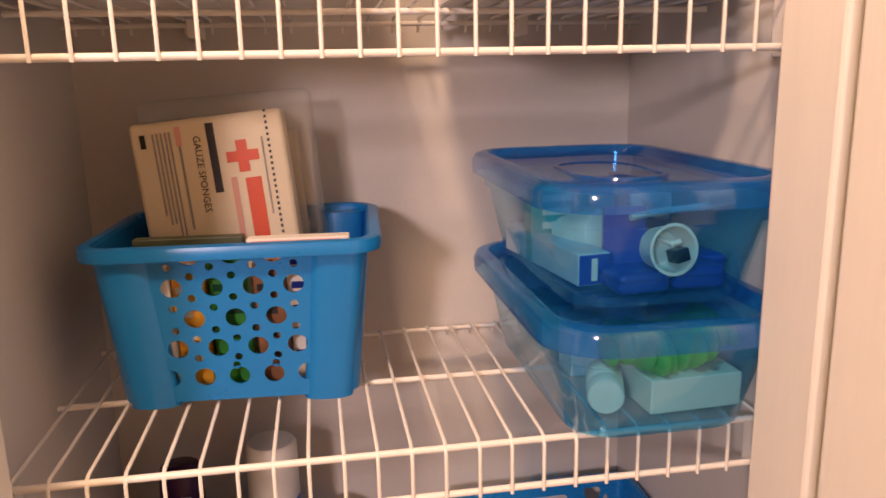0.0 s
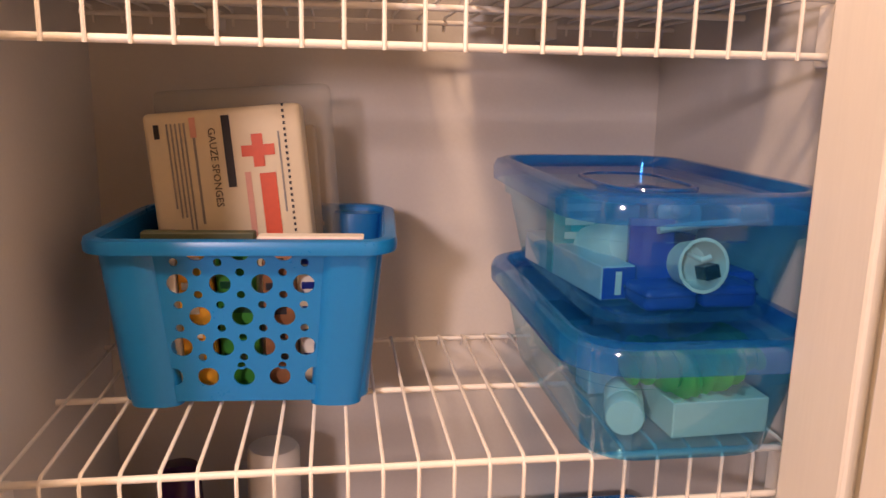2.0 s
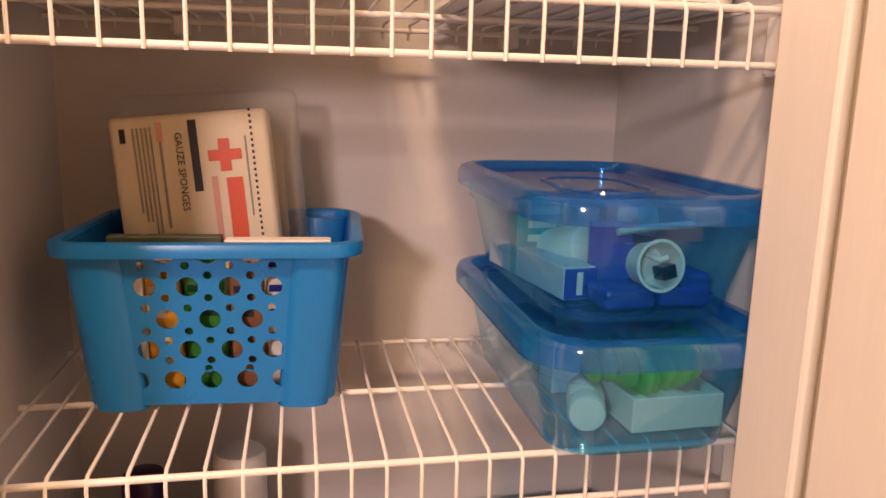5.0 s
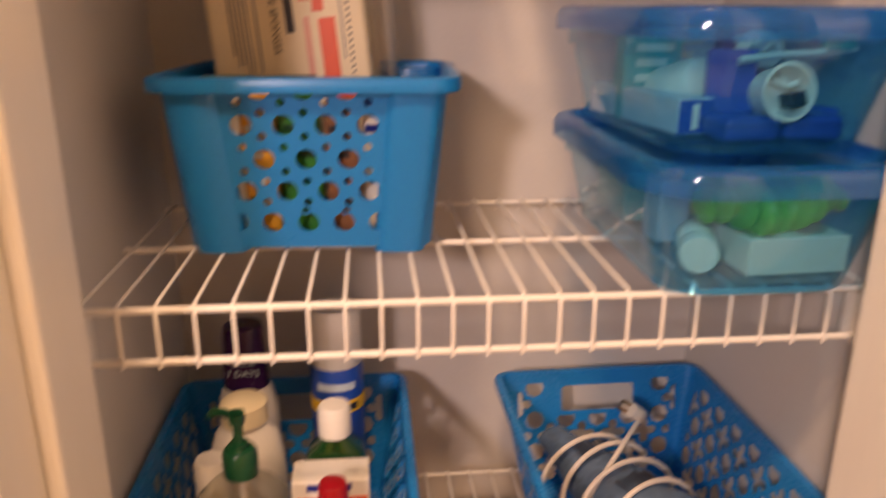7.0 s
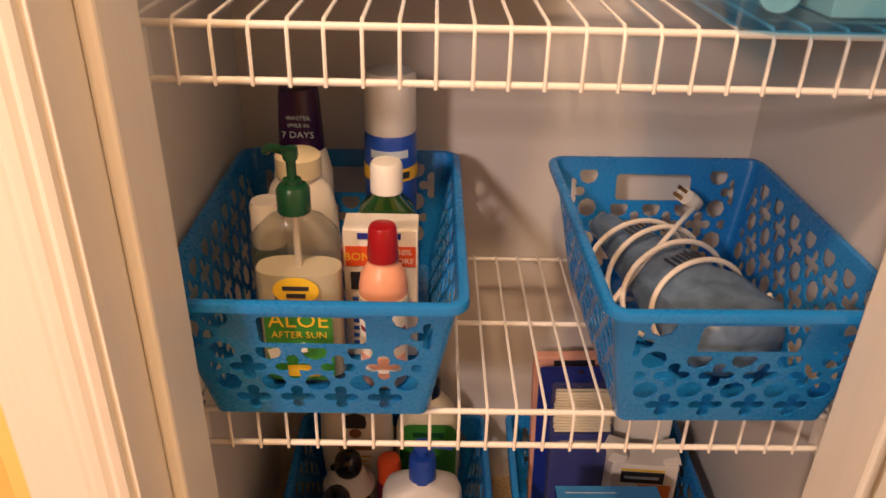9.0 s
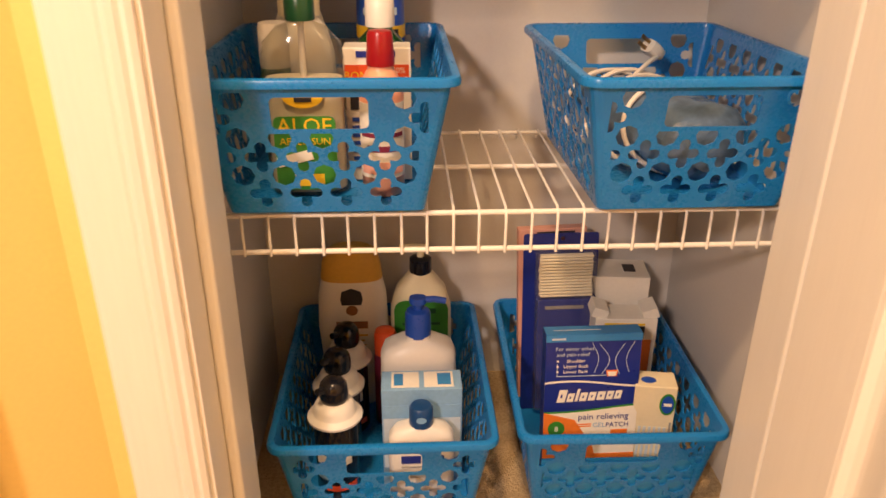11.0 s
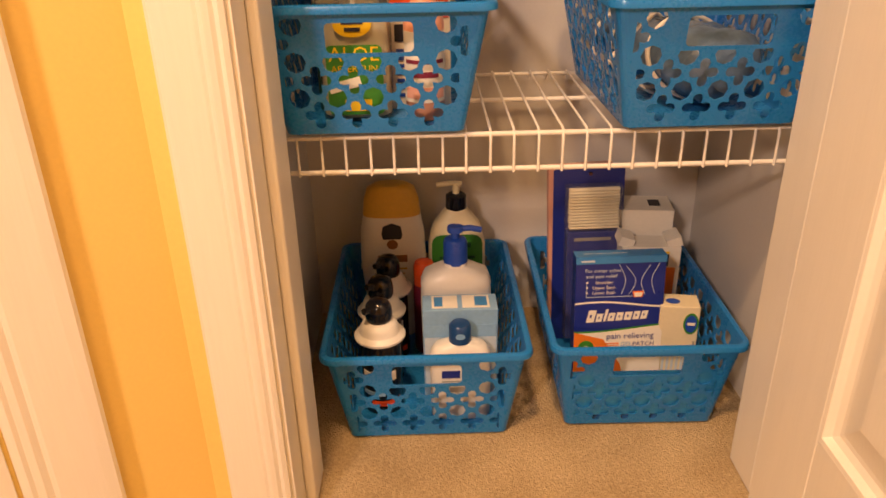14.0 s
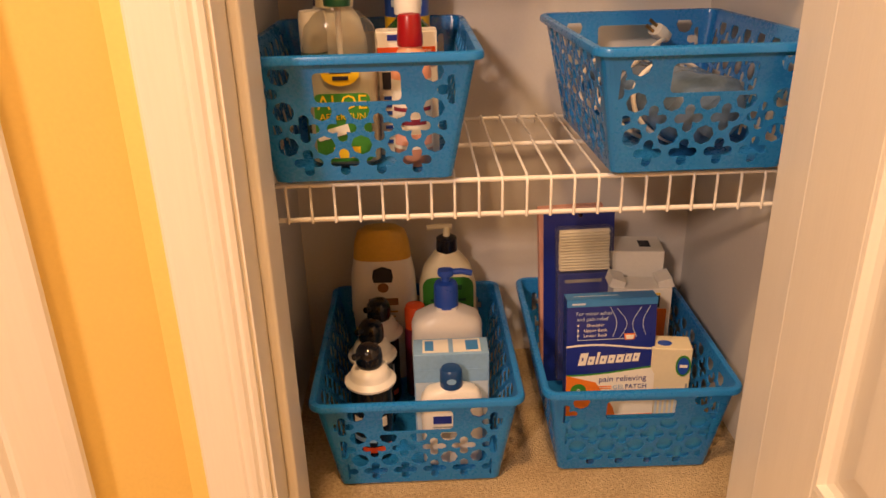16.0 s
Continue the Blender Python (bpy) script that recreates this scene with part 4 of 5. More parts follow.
def big_pump():
    b = thing("lotion_bottle", pose(-0.084, 0.140, Z0), "large white pump bottle with a blue pump", "bottle")
    part("bottle", loft([(0.041, 0.024, 0), (0.047, 0.028, 0.004), (0.048, 0.029, 0.12), (0.047, 0.028, 0.140), (0.0475, 0.0285, 0.146), (0.043, 0.026, 0.158), (0.024, 0.018, 0.168), (0.0150, 0.0150, 0.171), (0.0150, 0.0150, 0.175)], 30, 3.4), WHITE, b, smooth=True)
    part("collar", lathe([(0.0160, 0), (0.0162, 0.002), (0.0158, 0.030), (0.0140, 0.034), (0.009, 0.036)], 26), BLUE, b, "blue pump collar", True, pose(0, 0, 0.173))
    part("stem", lathe([(0.006, 0), (0.006, 0.010)], 14), BLUE, b, smooth=True, at=pose(0, 0, 0.208))
    part("spout", loft([(0.010, 0.008, 0), (0.011, 0.009, 0.003), (0.010, 0.008, 0.008)], 18, 2.5), BLUE, b, "blue pump head", True, pose(0, 0, 0.217))
    part("spout", tube([(0, 0, 0), (0.020, 0, 0.001), (0.034, 0.002, -0.003)], 0.0042, 10), BLUE, b, smooth=True, at=pose(0, 0, 0.221))


def blue_white_carton():
    c = carton("soap_carton", -0.0815, 0.062, Z0, 0.096, 0.040, 0.144, SKY_BLUE, "light blue and white carton with two white flaps on top")
    part("lower_print", plate(rect(-0.046, 0.046, 0.03, 0.116), (), 0.0004), PALE_BLUE, c, at=front())
    bars([(-0.046, 0.046, 0.104, 0.122)], SKY_BLUE, c, front(0, 0, 0.0009))
    for x0, x1, t in ((-0.036, -0.003, 0), (0.003, 0.038, 0)):
        tab = part("top_label", block(x0, x1, 0.004, 0.036, 0.144, 0.1447, 0.0002), CARD, c, "white printed flap")
        part("print_bar", block(x0 + 0.003 if x0 < 0 else x0 + 0.016, x0 + 0.014 if x0 < 0 else x1 - 0.003, 0.008, 0.032, 0.1446, 0.1449), CYAN, tab)


def small_lotion():
    b = thing("lotion_bottle", pose(-0.083, 0.041, Z0) @ Matrix.Diagonal((1, 1, 0.90, 1)), "small white lotion bottle with a blue cap", "bottle")
    part("bottle", loft([(0.034, 0.014, 0), (0.038, 0.016, 0.004), (0.039, 0.0165, 0.085), (0.038, 0.016, 0.108), (0.031, 0.0145, 0.119), (0.016, 0.012, 0.124), (0.012, 0.011, 0.126)], 28, 3.2), WHITE, b, smooth=True)
    cap = part("cap", lathe([(0.0140, 0), (0.0143, 0.002), (0.0138, 0.024), (0.0115, 0.0275), (0.004, 0.0285)], 26), DEEP_BLUE, b, "blue flip cap", True, pose(0, 0, 0.125))
    part("mark", plate(oval(0, 0.014, 0.006, 0.0045, 14), (), 0.0004), SKY_BLUE, cap, at=pose(0, -0.0140, 0))
    bars([(-0.024, -0.001, 0.074, 0.086), (0.004, 0.026, 0.074, 0.086)], NAVY, b, pose(0, -0.0168, 0), "brand_bar")
    bars([(-0.024, 0.024, 0.067, 0.069), (-0.014, 0.012, 0.050, 0.058)], GREY_INK, b, pose(0, -0.0168, 0))


body_wash()
green_label_pump()
for x, y in ((-0.178, 0.190), (-0.1855, 0.128), (-0.1850, 0.066)):
    mousse(x, y)
red_cap_bottle()
big_pump()
blue_white_carton()
small_lotion()


# ---- things in the basket of boxed remedies ----
def swab_pack():
    c = thing("swab_pack", pose(0.1135, 0.214, Z0, -4, -1.0, 0) @ Matrix.Scale(0.97, 4), "cotton swabs in a clear blister on a navy card", "swab pack")
    part("card", plate(rounded_slot(-0.052, 0.052, 0.0, 0.276, 0.004), [oval(0.002, 0.268, 0.003, 0.003, 12)], 0.0008), NAVY, c, "navy backing card with a hang hole")
    part("blister", block(-0.037, 0.046, -0.026, -0.001, 0.010, 0.256, 0.006, 3), BLISTER, c, "clear blister")
    first = None
    for r in range(14):
        for d in range(2):
            at = pose(0.0045 + RNG.uniform(-0.001, 0.001), -0.0135 - d * 0.0075, 0.192 + r * 0.0044)
            if first is None:
                first = part("cotton_swab", tube([(-0.036, 0, 0), (-0.034, 0, 0), (-0.026, 0, 0), (0.026, 0, 0), (0.034, 0, 0), (0.036, 0, 0)], 0.0019, 8), COTTON, c, "cotton swab", True, at)
            else:
                again(first, at, c)
    part("insert", block(-0.034, 0.044, -0.022, -0.003, 0.014, 0.186, 0.001), NAVY, c, "navy printed insert")
    bars([(-0.024, 0.030, 0.172, 0.177)], GREY_INK, c, pose(0, -0.0224, 0))


def pink_pack():
    c = carton("bandage_pack", 0.1110, 0.242, Z0, 0.094, 0.016, 0.264, PALE_PINK, "pale pink flat pack behind the cotton swabs", lean=-3, roll=-2)
    bars([(-0.022, 0.030, 0.252, 0.260)], INK, c, front())


def pain_patch_box():
    """The flat box of pain patches."""
    c = carton("patch_box", 0.1235, 0.056, Z0, 0.122, 0.024, 0.222, NAVY, "blue, white and orange box of pain relief patches", lean=-5, roll=-0.6, size=0.935)
    top = part("top_band", plate(rect(-0.061, 0.061, 0.2125, 0.222), (), 0.0005), CYAN, c, at=front())
    part("top_lid", block(-0.0608, 0.0608, 0.0005, 0.0235, 0.2218, 0.2226), CYAN, c, "light blue top flap")
    bars([(-0.054, -0.036, 0.2155, 0.218)], PALE_BLUE, top, pose(0, -0.0008, 0))
    bars([(-0.050, 0.010, 0.2226, 0.2230)], CARD, c, pose(0, 0.012, 0))
    words("For minor aches", 0.0074, PALE_BLUE, c, front(-0.024, 0.2000))
    words("and pain relief", 0.0074, PALE_BLUE, c, front(-0.026, 0.1920))
    for k, text in enumerate(("Shoulder", "Upper Back", "Lower Back")):
        words(text, 0.0066, CARD, c, front(-0.022, 0.1830 - 0.0075 * k))
        bars([(-0.0465, -0.0440, 0.1842 - 0.0075 * k, 0.1867 - 0.0075 * k)], CARD, c, front())
    bars([(-0.046, 0.018, 0.1635, 0.1642), (-0.046, -0.0453, 0.1642, 0.182)], PALE_BLUE, c, front())
    # a drawn waistline in pale strokes
    for x, sx, amp, drop in ((0.000, 1, 0.0045, 0.0), (0.049, -1, 0.0045, 0.0), (0.011, 1, 0.0075, 0.002), (0.036, -1, 0.0055, 0.002)):
        pts = [(x + sx * amp * math.sin(k / 14 * 4.2 - 0.6) + sx * 0.004 * k / 14, -0.0006, 0.2105 - drop - 0.043 * k / 14) for k in range(15)]
        part("outline_stroke", tube(pts, 0.00042, 5), PALE_BLUE, c)
    part("patch_mark", plate([(0.019, 0.162), (0.031, 0.162), (0.033, 0.171), (0.017, 0.171)], (), 0.0005), ORANGE, c, at=front())
    part("patch_mark", plate([(0.0205, 0.163), (0.0295, 0.163), (0.031, 0.169), (0.019, 0.169)], (), 0.0004), CARD, c, at=front(0, 0, 0.0010))

    def wave(z, rise, dip):
        return [(x / 20 * 0.061, z + rise * math.sin((x + 20) / 40 * math.pi * 1.3 + 0.4) + dip * x / 20) for x in range(-20, 21, 2)]

    def under(line, z0):
        return [(-0.061, z0), (0.061, z0)] + line[::-1]

    part("white_swoosh", plate(under(wave(0.153, 0.004, -0.001), 0.119), (), 0.0004), CARD, c, at=front(0, 0, 0.0003))
    part("navy_field", plate(under(wave(0.1505, 0.004, -0.001), 0.118), (), 0.0004), NAVY, c, at=front(0, 0, 0.0007))
    part("green_swoosh", plate(under(wave(0.1165, -0.002, 0.003), 0.05), (), 0.0004), LEAF, c, at=front(0, 0, 0.0011))
    part("white_field", plate(under(wave(0.1140, -0.002, 0.003), 0.0), (), 0.0004), CARD, c, at=front(0, 0, 0.0015))
    part("orange_field", plate([(-0.061, 0.0), (0.02, 0.0), (0.005, 0.06), (-0.02, 0.10), (-0.061, 0.112)], (), 0.0004), ORANGE, c, at=front(0, 0, 0.0019))
    x = -0.045
    for w, h in ((0.0105, 0.018), (0.0085, 0.012), (0.0035, 0.018), (0.009, 0.012), (0.009, 0.012), (0.010, 0.012), (0.0085, 0.012), (0.0085, 0.012)):
        z = 0.1265 + 0.04 * (x + 0.045)
        part("brand_shape", plate([(x, z), (x + w, z), (x + w + h * 0.22, z + h), (x + h * 0.22, z + h)], [[(x + w * 0.45, z + h * 0.35), (x + w * 0.68, z + h * 0.35), (x + w * 0.76, z + h * 0.65), (x + w * 0.53, z + h * 0.65)]] if w > 0.005 else (), 0.0004), CARD, c, at=front(0, 0, 0.0011))
        x += w + 0.0022
    words("pain relieving", 0.0125, NAVY, c, front(0.017, 0.1005, 0.0024))
    words("GEL", 0.0095, SKY_BLUE, c, front(0.012, 0.0885, 0.0024))
    words("PATCH", 0.0095, NAVY, c, front(0.036, 0.0885, 0.0024))
    bars([(-0.018, 0.002, 0.0925, 0.094), (-0.018, 0.002, 0.0895, 0.091), (0.028, 0.050, 0.078, 0.084)], ORANGE, c, front(0, 0, 0.0019))
    part("badge", plate(oval(-0.044, 0.088, 0.011, 0.011, 22), (), 0.0005), LEAF, c, "round green badge", at=front(0, 0, 0.0023))
    words("8", 0.011, CARD, c, front(-0.044, 0.084, 0.0030))
    part("white_window", plate(rect(0.008, 0.055, 0.052, 0.074), (), 0.0004), CARD, c, at=front(0, 0, 0.0019))
    part("orange_base", plate(rect(0.006, 0.061, 0.0, 0.048), (), 0.0004), ORANGE, c, at=front(0, 0, 0.0019))
    bars([(0.018, 0.048, 0.036, 0.040)], CARD, c, front(0, 0, 0.0024))


def white_and_other_boxes():
    c = carton("white_box", 0.193, 0.222, Z0, 0.078, 0.058, 0.205, CARD, "plain white carton with a black mark on top", turn=-6)
    part("top_mark", block(0.006, 0.022, 0.018, 0.040, 0.2050, 0.2056), INK, c, "black mark on the top")
    o = carton("ointment_box", 0.185, 0.156, Z0, 0.080, 0.040, 0.178, CARD, "white, black and orange carton", turn=-4)
    bars([(-0.028, 0.024, 0.150, 0.168)], INK, o, front())
    bars([(-0.028, 0.024, 0.169, 0.172)], YELLOW, o, front())
    bars([(-0.006, 0.034, 0.096, 0.148)], ORANGE, o, front())
    bars([(-0.024, 0.018, 0.157, 0.161)], PALE_BLUE, o, front(0, 0, 0.0009))
    for x, turn in ((-0.036, 18), (0.034, -20)):
        part("flap", block(-0.010, 0.010, 0.004, 0.036, 0, 0.014, 0.0004), CARD, o, "open carton flap", at=pose(x, 0, 0.176, 0, turn, 0))
    b = carton("cream_box", 0.199, 0.060, Z0, 0.050, 0.034, 0.140, paint("cream_card", (0.74, 0.66, 0.47), 0.55, 0.05, 30, 0.05), "cream carton with oval green-blue marks", turn=-9)
    for m in (front(0.006, 0.0),):
        part("oval_mark", plate(oval(0.009, 0.116, 0.0095, 0.0155, 20), (), 0.0004), LEAF, b, at=m)
        part("oval_mark", plate(oval(0.009, 0.116, 0.0072, 0.0125, 20), (), 0.0004), BLUE, b, at=front(0.006, 0, 0.0009))
        bars([(0.0045, 0.0140, 0.114, 0.118)], CARD, b, front(0.006, 0, 0.0013))
    t = part("oval_mark", lathe([(0.009, 0), (0.009, 0.0005)], 20, 1.0, 0.75), BLUE, b, at=pose(-0.008, 0.014, 0.140))
    bars([(-0.022 + 0.006 * k, -0.019 + 0.006 * k, 0.02, 0.082) for k in range(7)], PALE_BLUE, b, front())
    bars([(0.020, 0.0225, 0.02, 0.09)], GREY_INK, b, front())


swab_pack()
pink_pack()
pain_patch_box()
white_and_other_boxes()


def blue_liner():
    """A folded blue plastic bag just inside the front of the basket."""
    b = thing("plastic_bag", pose(0.147, 0.0130, Z0, 9.5, 0, -1), "folded blue plastic bag inside the basket front", "bag")
    bm = bmesh.new()
    bmesh.ops.create_grid(bm, x_segments=24, y_segments=12, size=0.5)
    for v in bm.verts:
        x, z = v.co.x * 0.186, (v.co.y + 0.5) * 0.074 + 0.010
        v.co = (x, 0.002 + 0.0008 * noise.noise(Vector((x * 60, z * 50, 3))), z)
    faces = bmesh.ops.extrude_face_region(bm, geom=bm.faces[:])
    for v in faces["geom"]:
        if isinstance(v, bmesh.types.BMVert):
            v.co.y += 0.003
    bmesh.ops.recalc_face_normals(bm, faces=bm.faces[:])
    part("bag", bm, paint("blue_plastic_film", (0.01, 0.25, 0.58), 0.3, 0.12, 30), b, smooth=True)


blue_liner()

# ---- things in the small basket ----
Z2 = SHELF_2 + 0.0075 + 0.0025


def gauze_box():
    """The flat gauze box, standing askew."""
    c = thing("gauze_box", pose(-0.1335, 0.174, Z2 + 0.004, -3, -5.5, -3.5), "white box of gauze sponges with red and black print", "box")
    part("carton", block(-0.067, 0.067, 0, 0.034, 0, 0.228, 0.005, 3), paint("yellowed_card", (0.80, 0.70, 0.50), 0.5, 0.03, 25), c, smooth=True)
    # the print stands on its side
    red = front(0.028, 0.190)
    cross = [(-0.0045, -0.0135), (0.0045, -0.0135), (0.0045, -0.0045), (0.0135, -0.0045), (0.0135, 0.0045), (0.0045, 0.0045), (0.0045, 0.0135), (-0.0045, 0.0135), (-0.0045, 0.0045), (-0.0135, 0.0045), (-0.0135, -0.0045), (-0.0045, -0.0045)]
    part("red_cross", plate([(x * 1.05, z * 1.05) for x, z in cross], (), 0.0005), RED, c, "red cross mark", at=red)
    bars([(0.027, 0.041, 0.112, 0.170)], RED, c, front(), "brand_bar")
    bars([(0.0145, 0.0195, 0.110, 0.172)], PALE_PINK, c, front(), "brand_bar")
    words("GAUZE SPONGES", 0.0088, INK, c, pose(-0.0125, -0.0007, 0.178, 0, 90, 0))
    bars([(-0.0005, 0.0065, 0.160, 0.222)], INK, c, front(), "brand_bar")
    bars([(-0.033 - 0.0036 * k, -0.0315 - 0.0036 * k, 0.218 - RNG.uniform(0.070, 0.098), 0.218) for k in range(5)] + [(-0.026, -0.0240, 0.130, 0.222)], GREY_INK, c, front())
    bars([(-0.0275, -0.0225, 0.205, 0.222)], PALE_PINK, c, front(0, 0, 0.0006))
    bars([(-0.058, -0.0535, 0.206, 0.218)], INK, c, front())
    bars([(0.0515, 0.0535, 0.226 - 0.0052 * k, 0.2285 - 0.0052 * k) for k in range(22)], INK, c, front())
    bars([(0.0460, 0.0475, 0.135, 0.205)], GREY_INK, c, front())


def clear_case():
    b = thing("clear_case", pose(-0.128, 0.220, Z2 + 0.012, -3, -4, -3.5), "clear plastic case standing behind the gauze box", "case")
    part("case", block(-0.080, 0.082, 0, 0.030, 0, 0.238, 0.008, 3), CLEAR, b, smooth=True)
    part("content", block(-0.062, 0.064, 0.006, 0.024, 0.006, 0.200, 0.002), GREYCARD, b, "pale contents of the case")


AMBER = paint("amber_print", (0.85, 0.42, 0.03), 0.4, 0.06, 30)
SALMON = paint("salmon_print", (0.80, 0.26, 0.08), 0.45, 0.1, 40)


def basket_packs():
    """Packs that stand inside the small basket and show through its holes."""
    y = 0.1110
    specs = ((-0.204, 0.024, CARD), (-0.178, 0.026, AMBER), (-0.146, 0.032, LEAF), (-0.112, 0.026, BROWN), (-0.084, 0.026, CARD), (-0.058, 0.022, SALMON))
    for k, (x, w, m) in enumerate(specs):
        label = ("small white printed pack", "small amber yellow pack", "small leaf green pack", "small brown pack", "small white card pack", "small orange and white pack")[k] + " upright in the aqua basket"
        c = carton("small_pack", x + 0.010, y + 0.0055 + 0.0030 * (k % 3) - 0.035 * (x + 0.13), Z2, w, 0.014, 0.116 + 0.003 * (k % 3), m, label, "pack", turn=-3.5, lean=6.0)
        bars(lines_of(-w * 0.4, w * 0.4, 0.112, 5, 0.021, 0.006, RNG), (AMBER, CARD, GREEN, INK, NAVY, CARD)[k], c, front())
    c = carton("bandage_box", -0.170, 0.140, Z2, 0.092, 0.012, 0.1315, paint("dark_olive_card", (0.05, 0.06, 0.03), 0.5, 0.15), "dark olive flat box in the aqua basket", turn=-3.5)
    c = carton("bandage_box", -0.078, 0.136, Z2, 0.088, 0.014, 0.1285, CARD, "white flat box with pale pink print in the aqua basket", turn=-3.5, lean=1)
    bars([(-0.040, 0.036, 0.121, 0.1265)], PALE_PINK, c, front())
    bars([(-0.030, -0.010, 0.108, 0.1205)], RED, c, front())


gauze_box()
clear_case()
basket_packs()

# ---- things in the bins ----
ZB = SHELF_2 + 0.0032 + 0.0068
ZT = ZB + 0.0965


def bin_goods():
    c = carton("white_box", 0.226, 0.000, ZB, 0.078, 0.060, 0.028, CARD, "white carton lying in the lower blue bin", turn=3)
    b = thing("pill_bottle", pose(0.158, 0.020, ZB + 0.0155, 92, 0, -19), "white pill bottle lying in the lower blue bin", "bottle")
    part("bottle", lathe([(0.014, -0.030), (0.015, -0.028), (0.015, -0.004), (0.012, 0.0)], 24), WHITE, b, smooth=True)
    part("cap", lathe([(0.0145, 0), (0.0148, 0.014), (0.0135, 0.016), (0.004, 0.0165)], 24), WHITE, b, "white ribbed cap", True)
    g = thing("ribbed_bag", pose(0.214, 0.030, ZB + 0.0475, 0, -4, 6), "bright green ribbed bag in the lower blue bin", "bag")
    pts = [(-0.055 + 0.11 * k / 40, 0.006 * math.sin(k * 0.4), 0.006 * math.sin(k * 0.25)) for k in range(41)]
    bm = bmesh.new()
    rings = []
    for k, (x, y, z) in enumerate(pts):
        r = 0.019 + 0.0030 * math.sin(k * 1.6) - 0.012 * (abs(k - 20) / 20) ** 4
        rings.append([bm.verts.new((x, y + 1.5 * r * math.cos(2 * math.pi * j / 16), z + r * math.sin(2 * math.pi * j / 16))) for j in range(16)])
    for a, q in zip(rings, rings[1:]):
        for j in range(16):
            bm.faces.new((a[j], a[(j + 1) % 16], q[(j + 1) % 16], q[j]))
    bm.faces.new(rings[0])
    bm.faces.new(rings[-1][::-1])
    bmesh.ops.recalc_face_normals(bm, faces=bm.faces[:])
    part("bag", bm, LIME, g, smooth=True)
    for x, y, w, d, h, m, text in ((0.160, 0.150, 0.030, 0.070, 0.045, TEAL, "teal carton in the lower blue bin"), (0.165, 0.085, 0.026, 0.030, 0.052, PALE_BLUE, "pale blue carton in the lower blue bin"), (0.222, 0.170, 0.080, 0.060, 0.060, GREYCARD, "grey-white carton at the back of the lower blue bin")):
        carton("small_carton", x, y, ZB, w, d, h, m, text, turn=4)
    # upper bin
    t = carton("toothpaste_carton", 0.152, 0.034, ZT + 0.001, 0.028, 0.150, 0.026, PALE_BLUE, "long toothpaste carton in the upper blue bin", turn=8)
    part("end_print", plate(rect(-0.0135, 0.0135, 0.001, 0.025), (), 0.0004), BLUE, t, at=front())
    bars([(-0.003, 0.002, 0.004, 0.022)], CARD, t, front(0, 0, 0.0009))
    w = thing("pill_bottle", pose(0.168, 0.094, ZT + 0.030, 76, 0, 18), "round white bottle lying in the upper blue bin", "bottle")
    part("bottle", lathe([(0.014, -0.03), (0.019, -0.027), (0.020, 0.012), (0.018, 0.02), (0.014, 0.022)], 24), WHITE, w, smooth=True)
    cup = thing("dosing_cup", pose(0.200, 0.002, ZT + 0.0345, 82, 0, 4), "white round cup on its side in the upper blue bin", "cup")
    part("cup", lathe([(0.016, -0.02), (0.0185, 0.0), (0.0200, 0.004), (0.0175, 0.004), (0.0165, -0.001), (0.013, -0.016)], 28), WHITE, cup, smooth=True)
    part("hook", tube([(-0.004, 0.008, -0.012), (0.000, 0.004, 0.002), (0.006, 0.006, 0.003)], 0.0022, 8), WHITE, cup)
    part("black_tab", block(-0.002, 0.010, -0.011, -0.001, -0.010, 0.004, 0.0008), BLACK, cup, "black square tab", at=pose(0.002, 0, 0, 0, 0, 12))
    s = carton("blue_pack", 0.180, 0.040, ZT + 0.001, 0.034, 0.012, 0.060, BLUE, "upright blue pack in the upper blue bin", turn=-14, lean=-8)
    for x, y, turn in ((0.180, 0.000, 5), (0.226, 0.004, -4), (0.250, 0.042, 8), (0.236, 0.080, -12)):
        k = thing("floss_case", pose(x, y, ZT + 0.001, 0, 0, turn), "flat blue plastic floss case in the upper blue bin", "case", "blue floss cases")
        part("case", block(-0.021, 0.021, 0, 0.036, 0, 0.017, 0.005, 3), BLUE, k, smooth=True)
        part("lid_line", block(-0.0214, 0.0214, -0.0003, 0.0363, 0.0105, 0.0112), NAVY, k)
    d = thing("squeeze_tube", pose(0.222, 0.088, ZT + 0.058, 70, 20, -30), "white squeeze tube with cap in the upper blue bin", "tube")
    part("tube", loft([(0.020, 0.003, -0.060), (0.019, 0.010, -0.030), (0.017, 0.015, 0.0), (0.009, 0.009, 0.004)], 22, 2.3), WHITE, d, smooth=True)
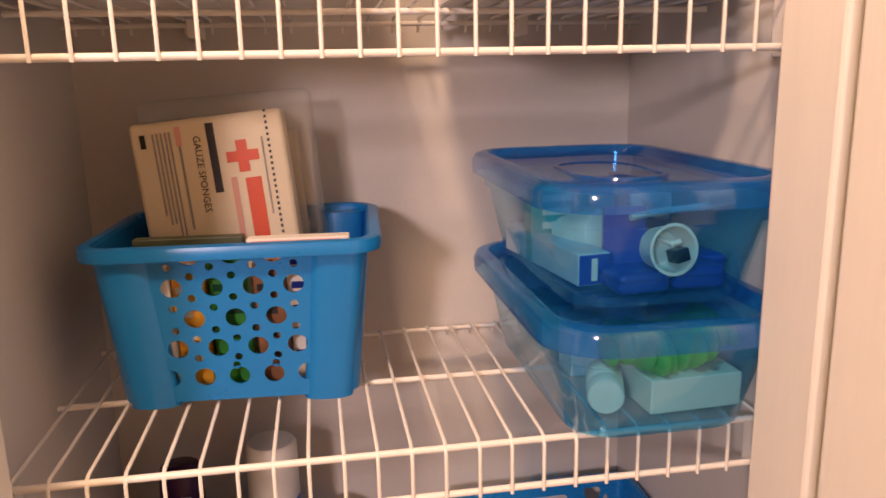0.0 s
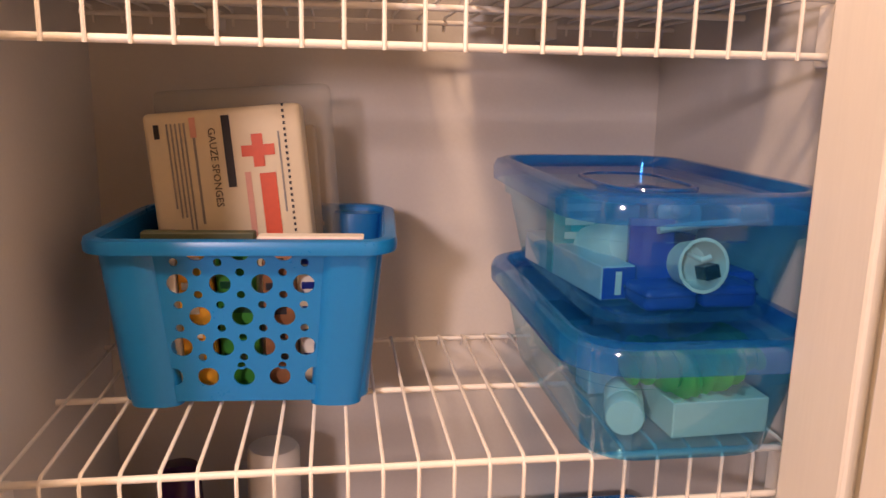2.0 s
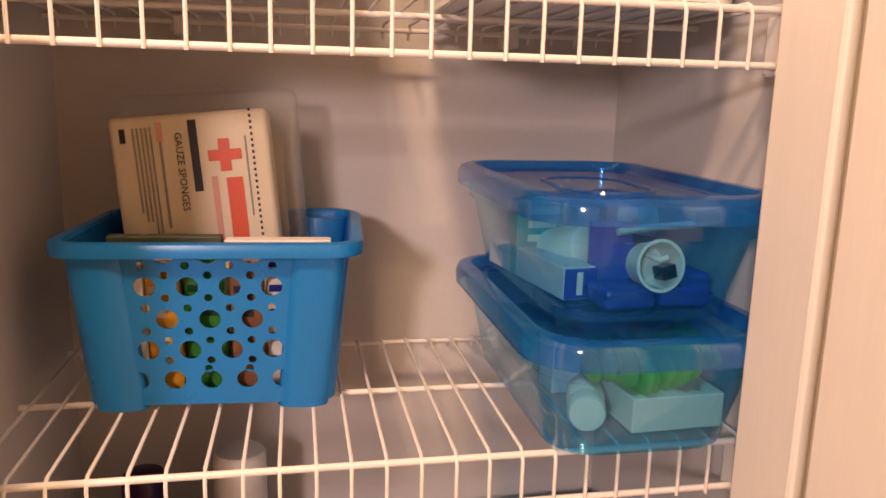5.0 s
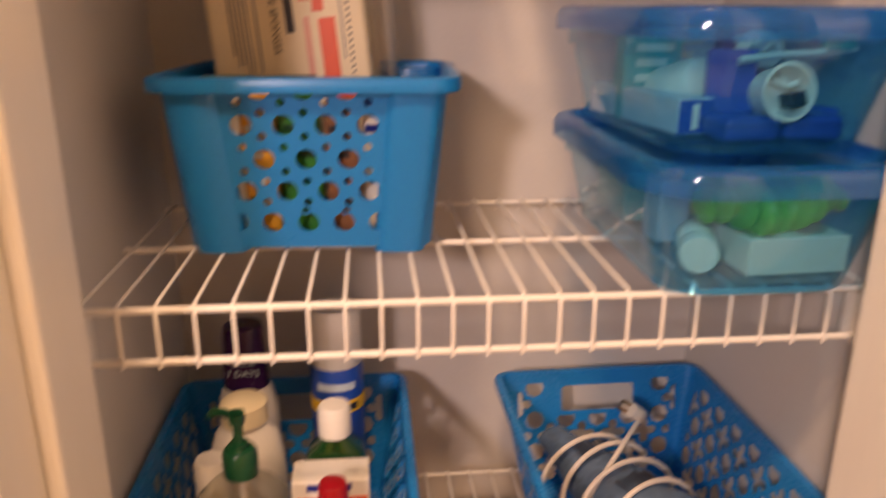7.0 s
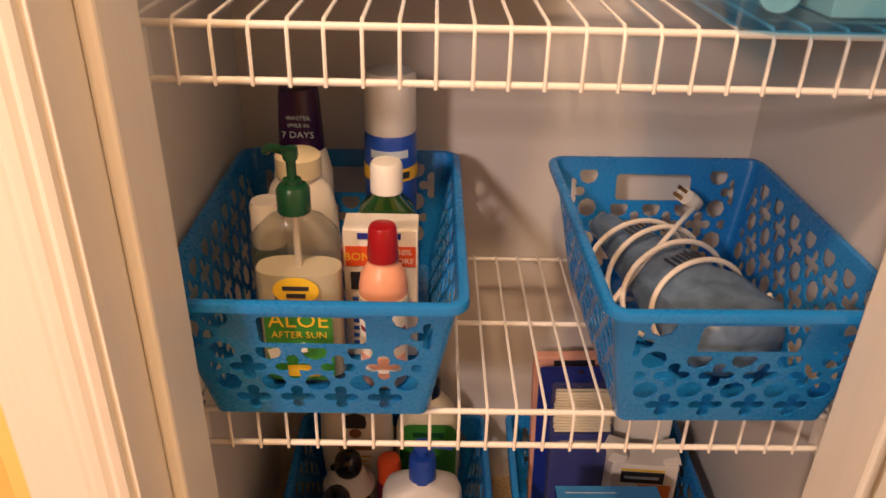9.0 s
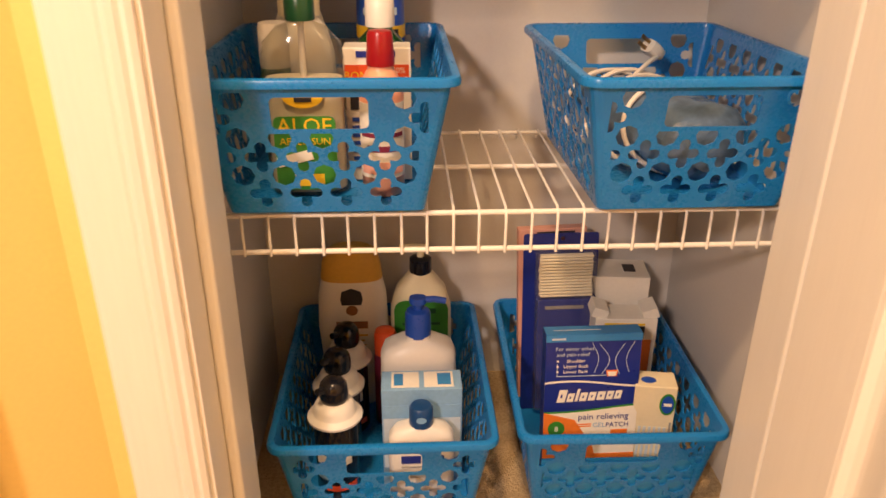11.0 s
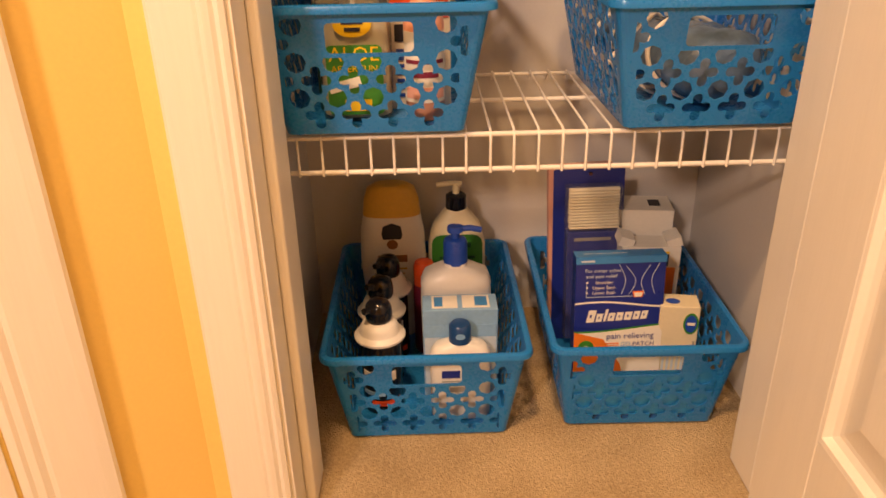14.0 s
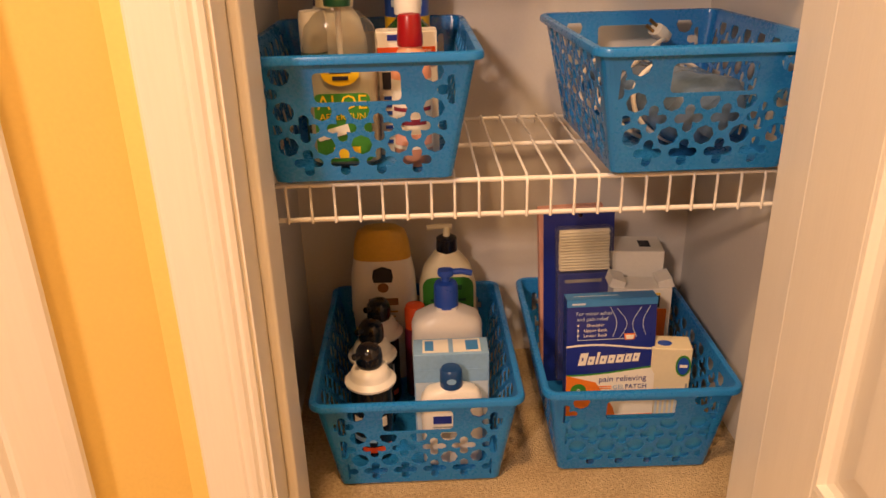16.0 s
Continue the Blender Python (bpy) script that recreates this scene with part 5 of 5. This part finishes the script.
    part("cap", lathe([(0.0075, 0), (0.0078, 0.012), (0.006, 0.014)], 18), WHITE, d, smooth=True, at=pose(0, 0, 0.004))
    h = thing("toothbrush", pose(0.228, 0.045, ZT + 0.056, 0, -4, 6), "white toothbrush with teal bristles in the upper blue bin", "toothbrush")
    part("handle", tube([(-0.045, 0, 0), (-0.02, 0, 0.001), (0.02, 0, 0), (0.048, 0, 0.001)], 0.0030, 8), WHITE, h, smooth=True)
    part("bristles", block(0.022, 0.046, -0.004, 0.004, 0.001, 0.012, 0.001), TEAL, h, "teal bristles")
    for x, y, w_, d_, h_, m, text in ((0.150, 0.120, 0.050, 0.020, 0.066, TEAL, "teal carton in the upper blue bin"), (0.190, 0.150, 0.060, 0.026, 0.070, PALE_BLUE, "pale carton at the back of the upper blue bin"), (0.240, 0.140, 0.050, 0.030, 0.072, NAVY, "navy carton in the upper blue bin")):
        c = carton("small_carton", x, y, ZT + 0.001, w_, d_, h_, m, text, turn=4)
        bars(lines_of(-w_ * 0.3, w_ * 0.35, h_ - 0.012, 3, 0.012, 0.006, RNG), CARD, c, front())


bin_goods()


def top_box(x, w, label):
    """A white shallow-rimmed storage box on the top shelf, of which the underside shows."""
    t = thing("storage_box", pose(x, 0.140, SHELF_1 + 0.0033), label, "storage box", "white boxes on the top shelf")
    hx, hy = w / 2 - 0.012, 0.128
    part("body", shell(hx, hy, hx - 0.016, hy - 0.016, 0.20, 0.03, ((), (), (), ()), 0.002), WHITE, t, smooth=True)
    part("base_ring", rim_band(hx - 0.018, hy - 0.018, 0.03, 0.0, [(0, 0.001), (0, 0.004), (0.004, 0.006), (0.005, 0.001)]), WHITE, t, smooth=True)
    part("rim", rim_band(hx, hy, 0.03, 0.20, [(-0.002, -0.002), (0.0, 0.003), (0.006, 0.003), (0.009, -0.002), (0.008, -0.008), (0.006, -0.008), (0.006, -0.002)]), WHITE, t, smooth=True)


top_box(-0.156, 0.272, "white plastic storage box on the top wire shelf")
top_box(0.162, 0.262, "white plastic storage box on the top wire shelf")
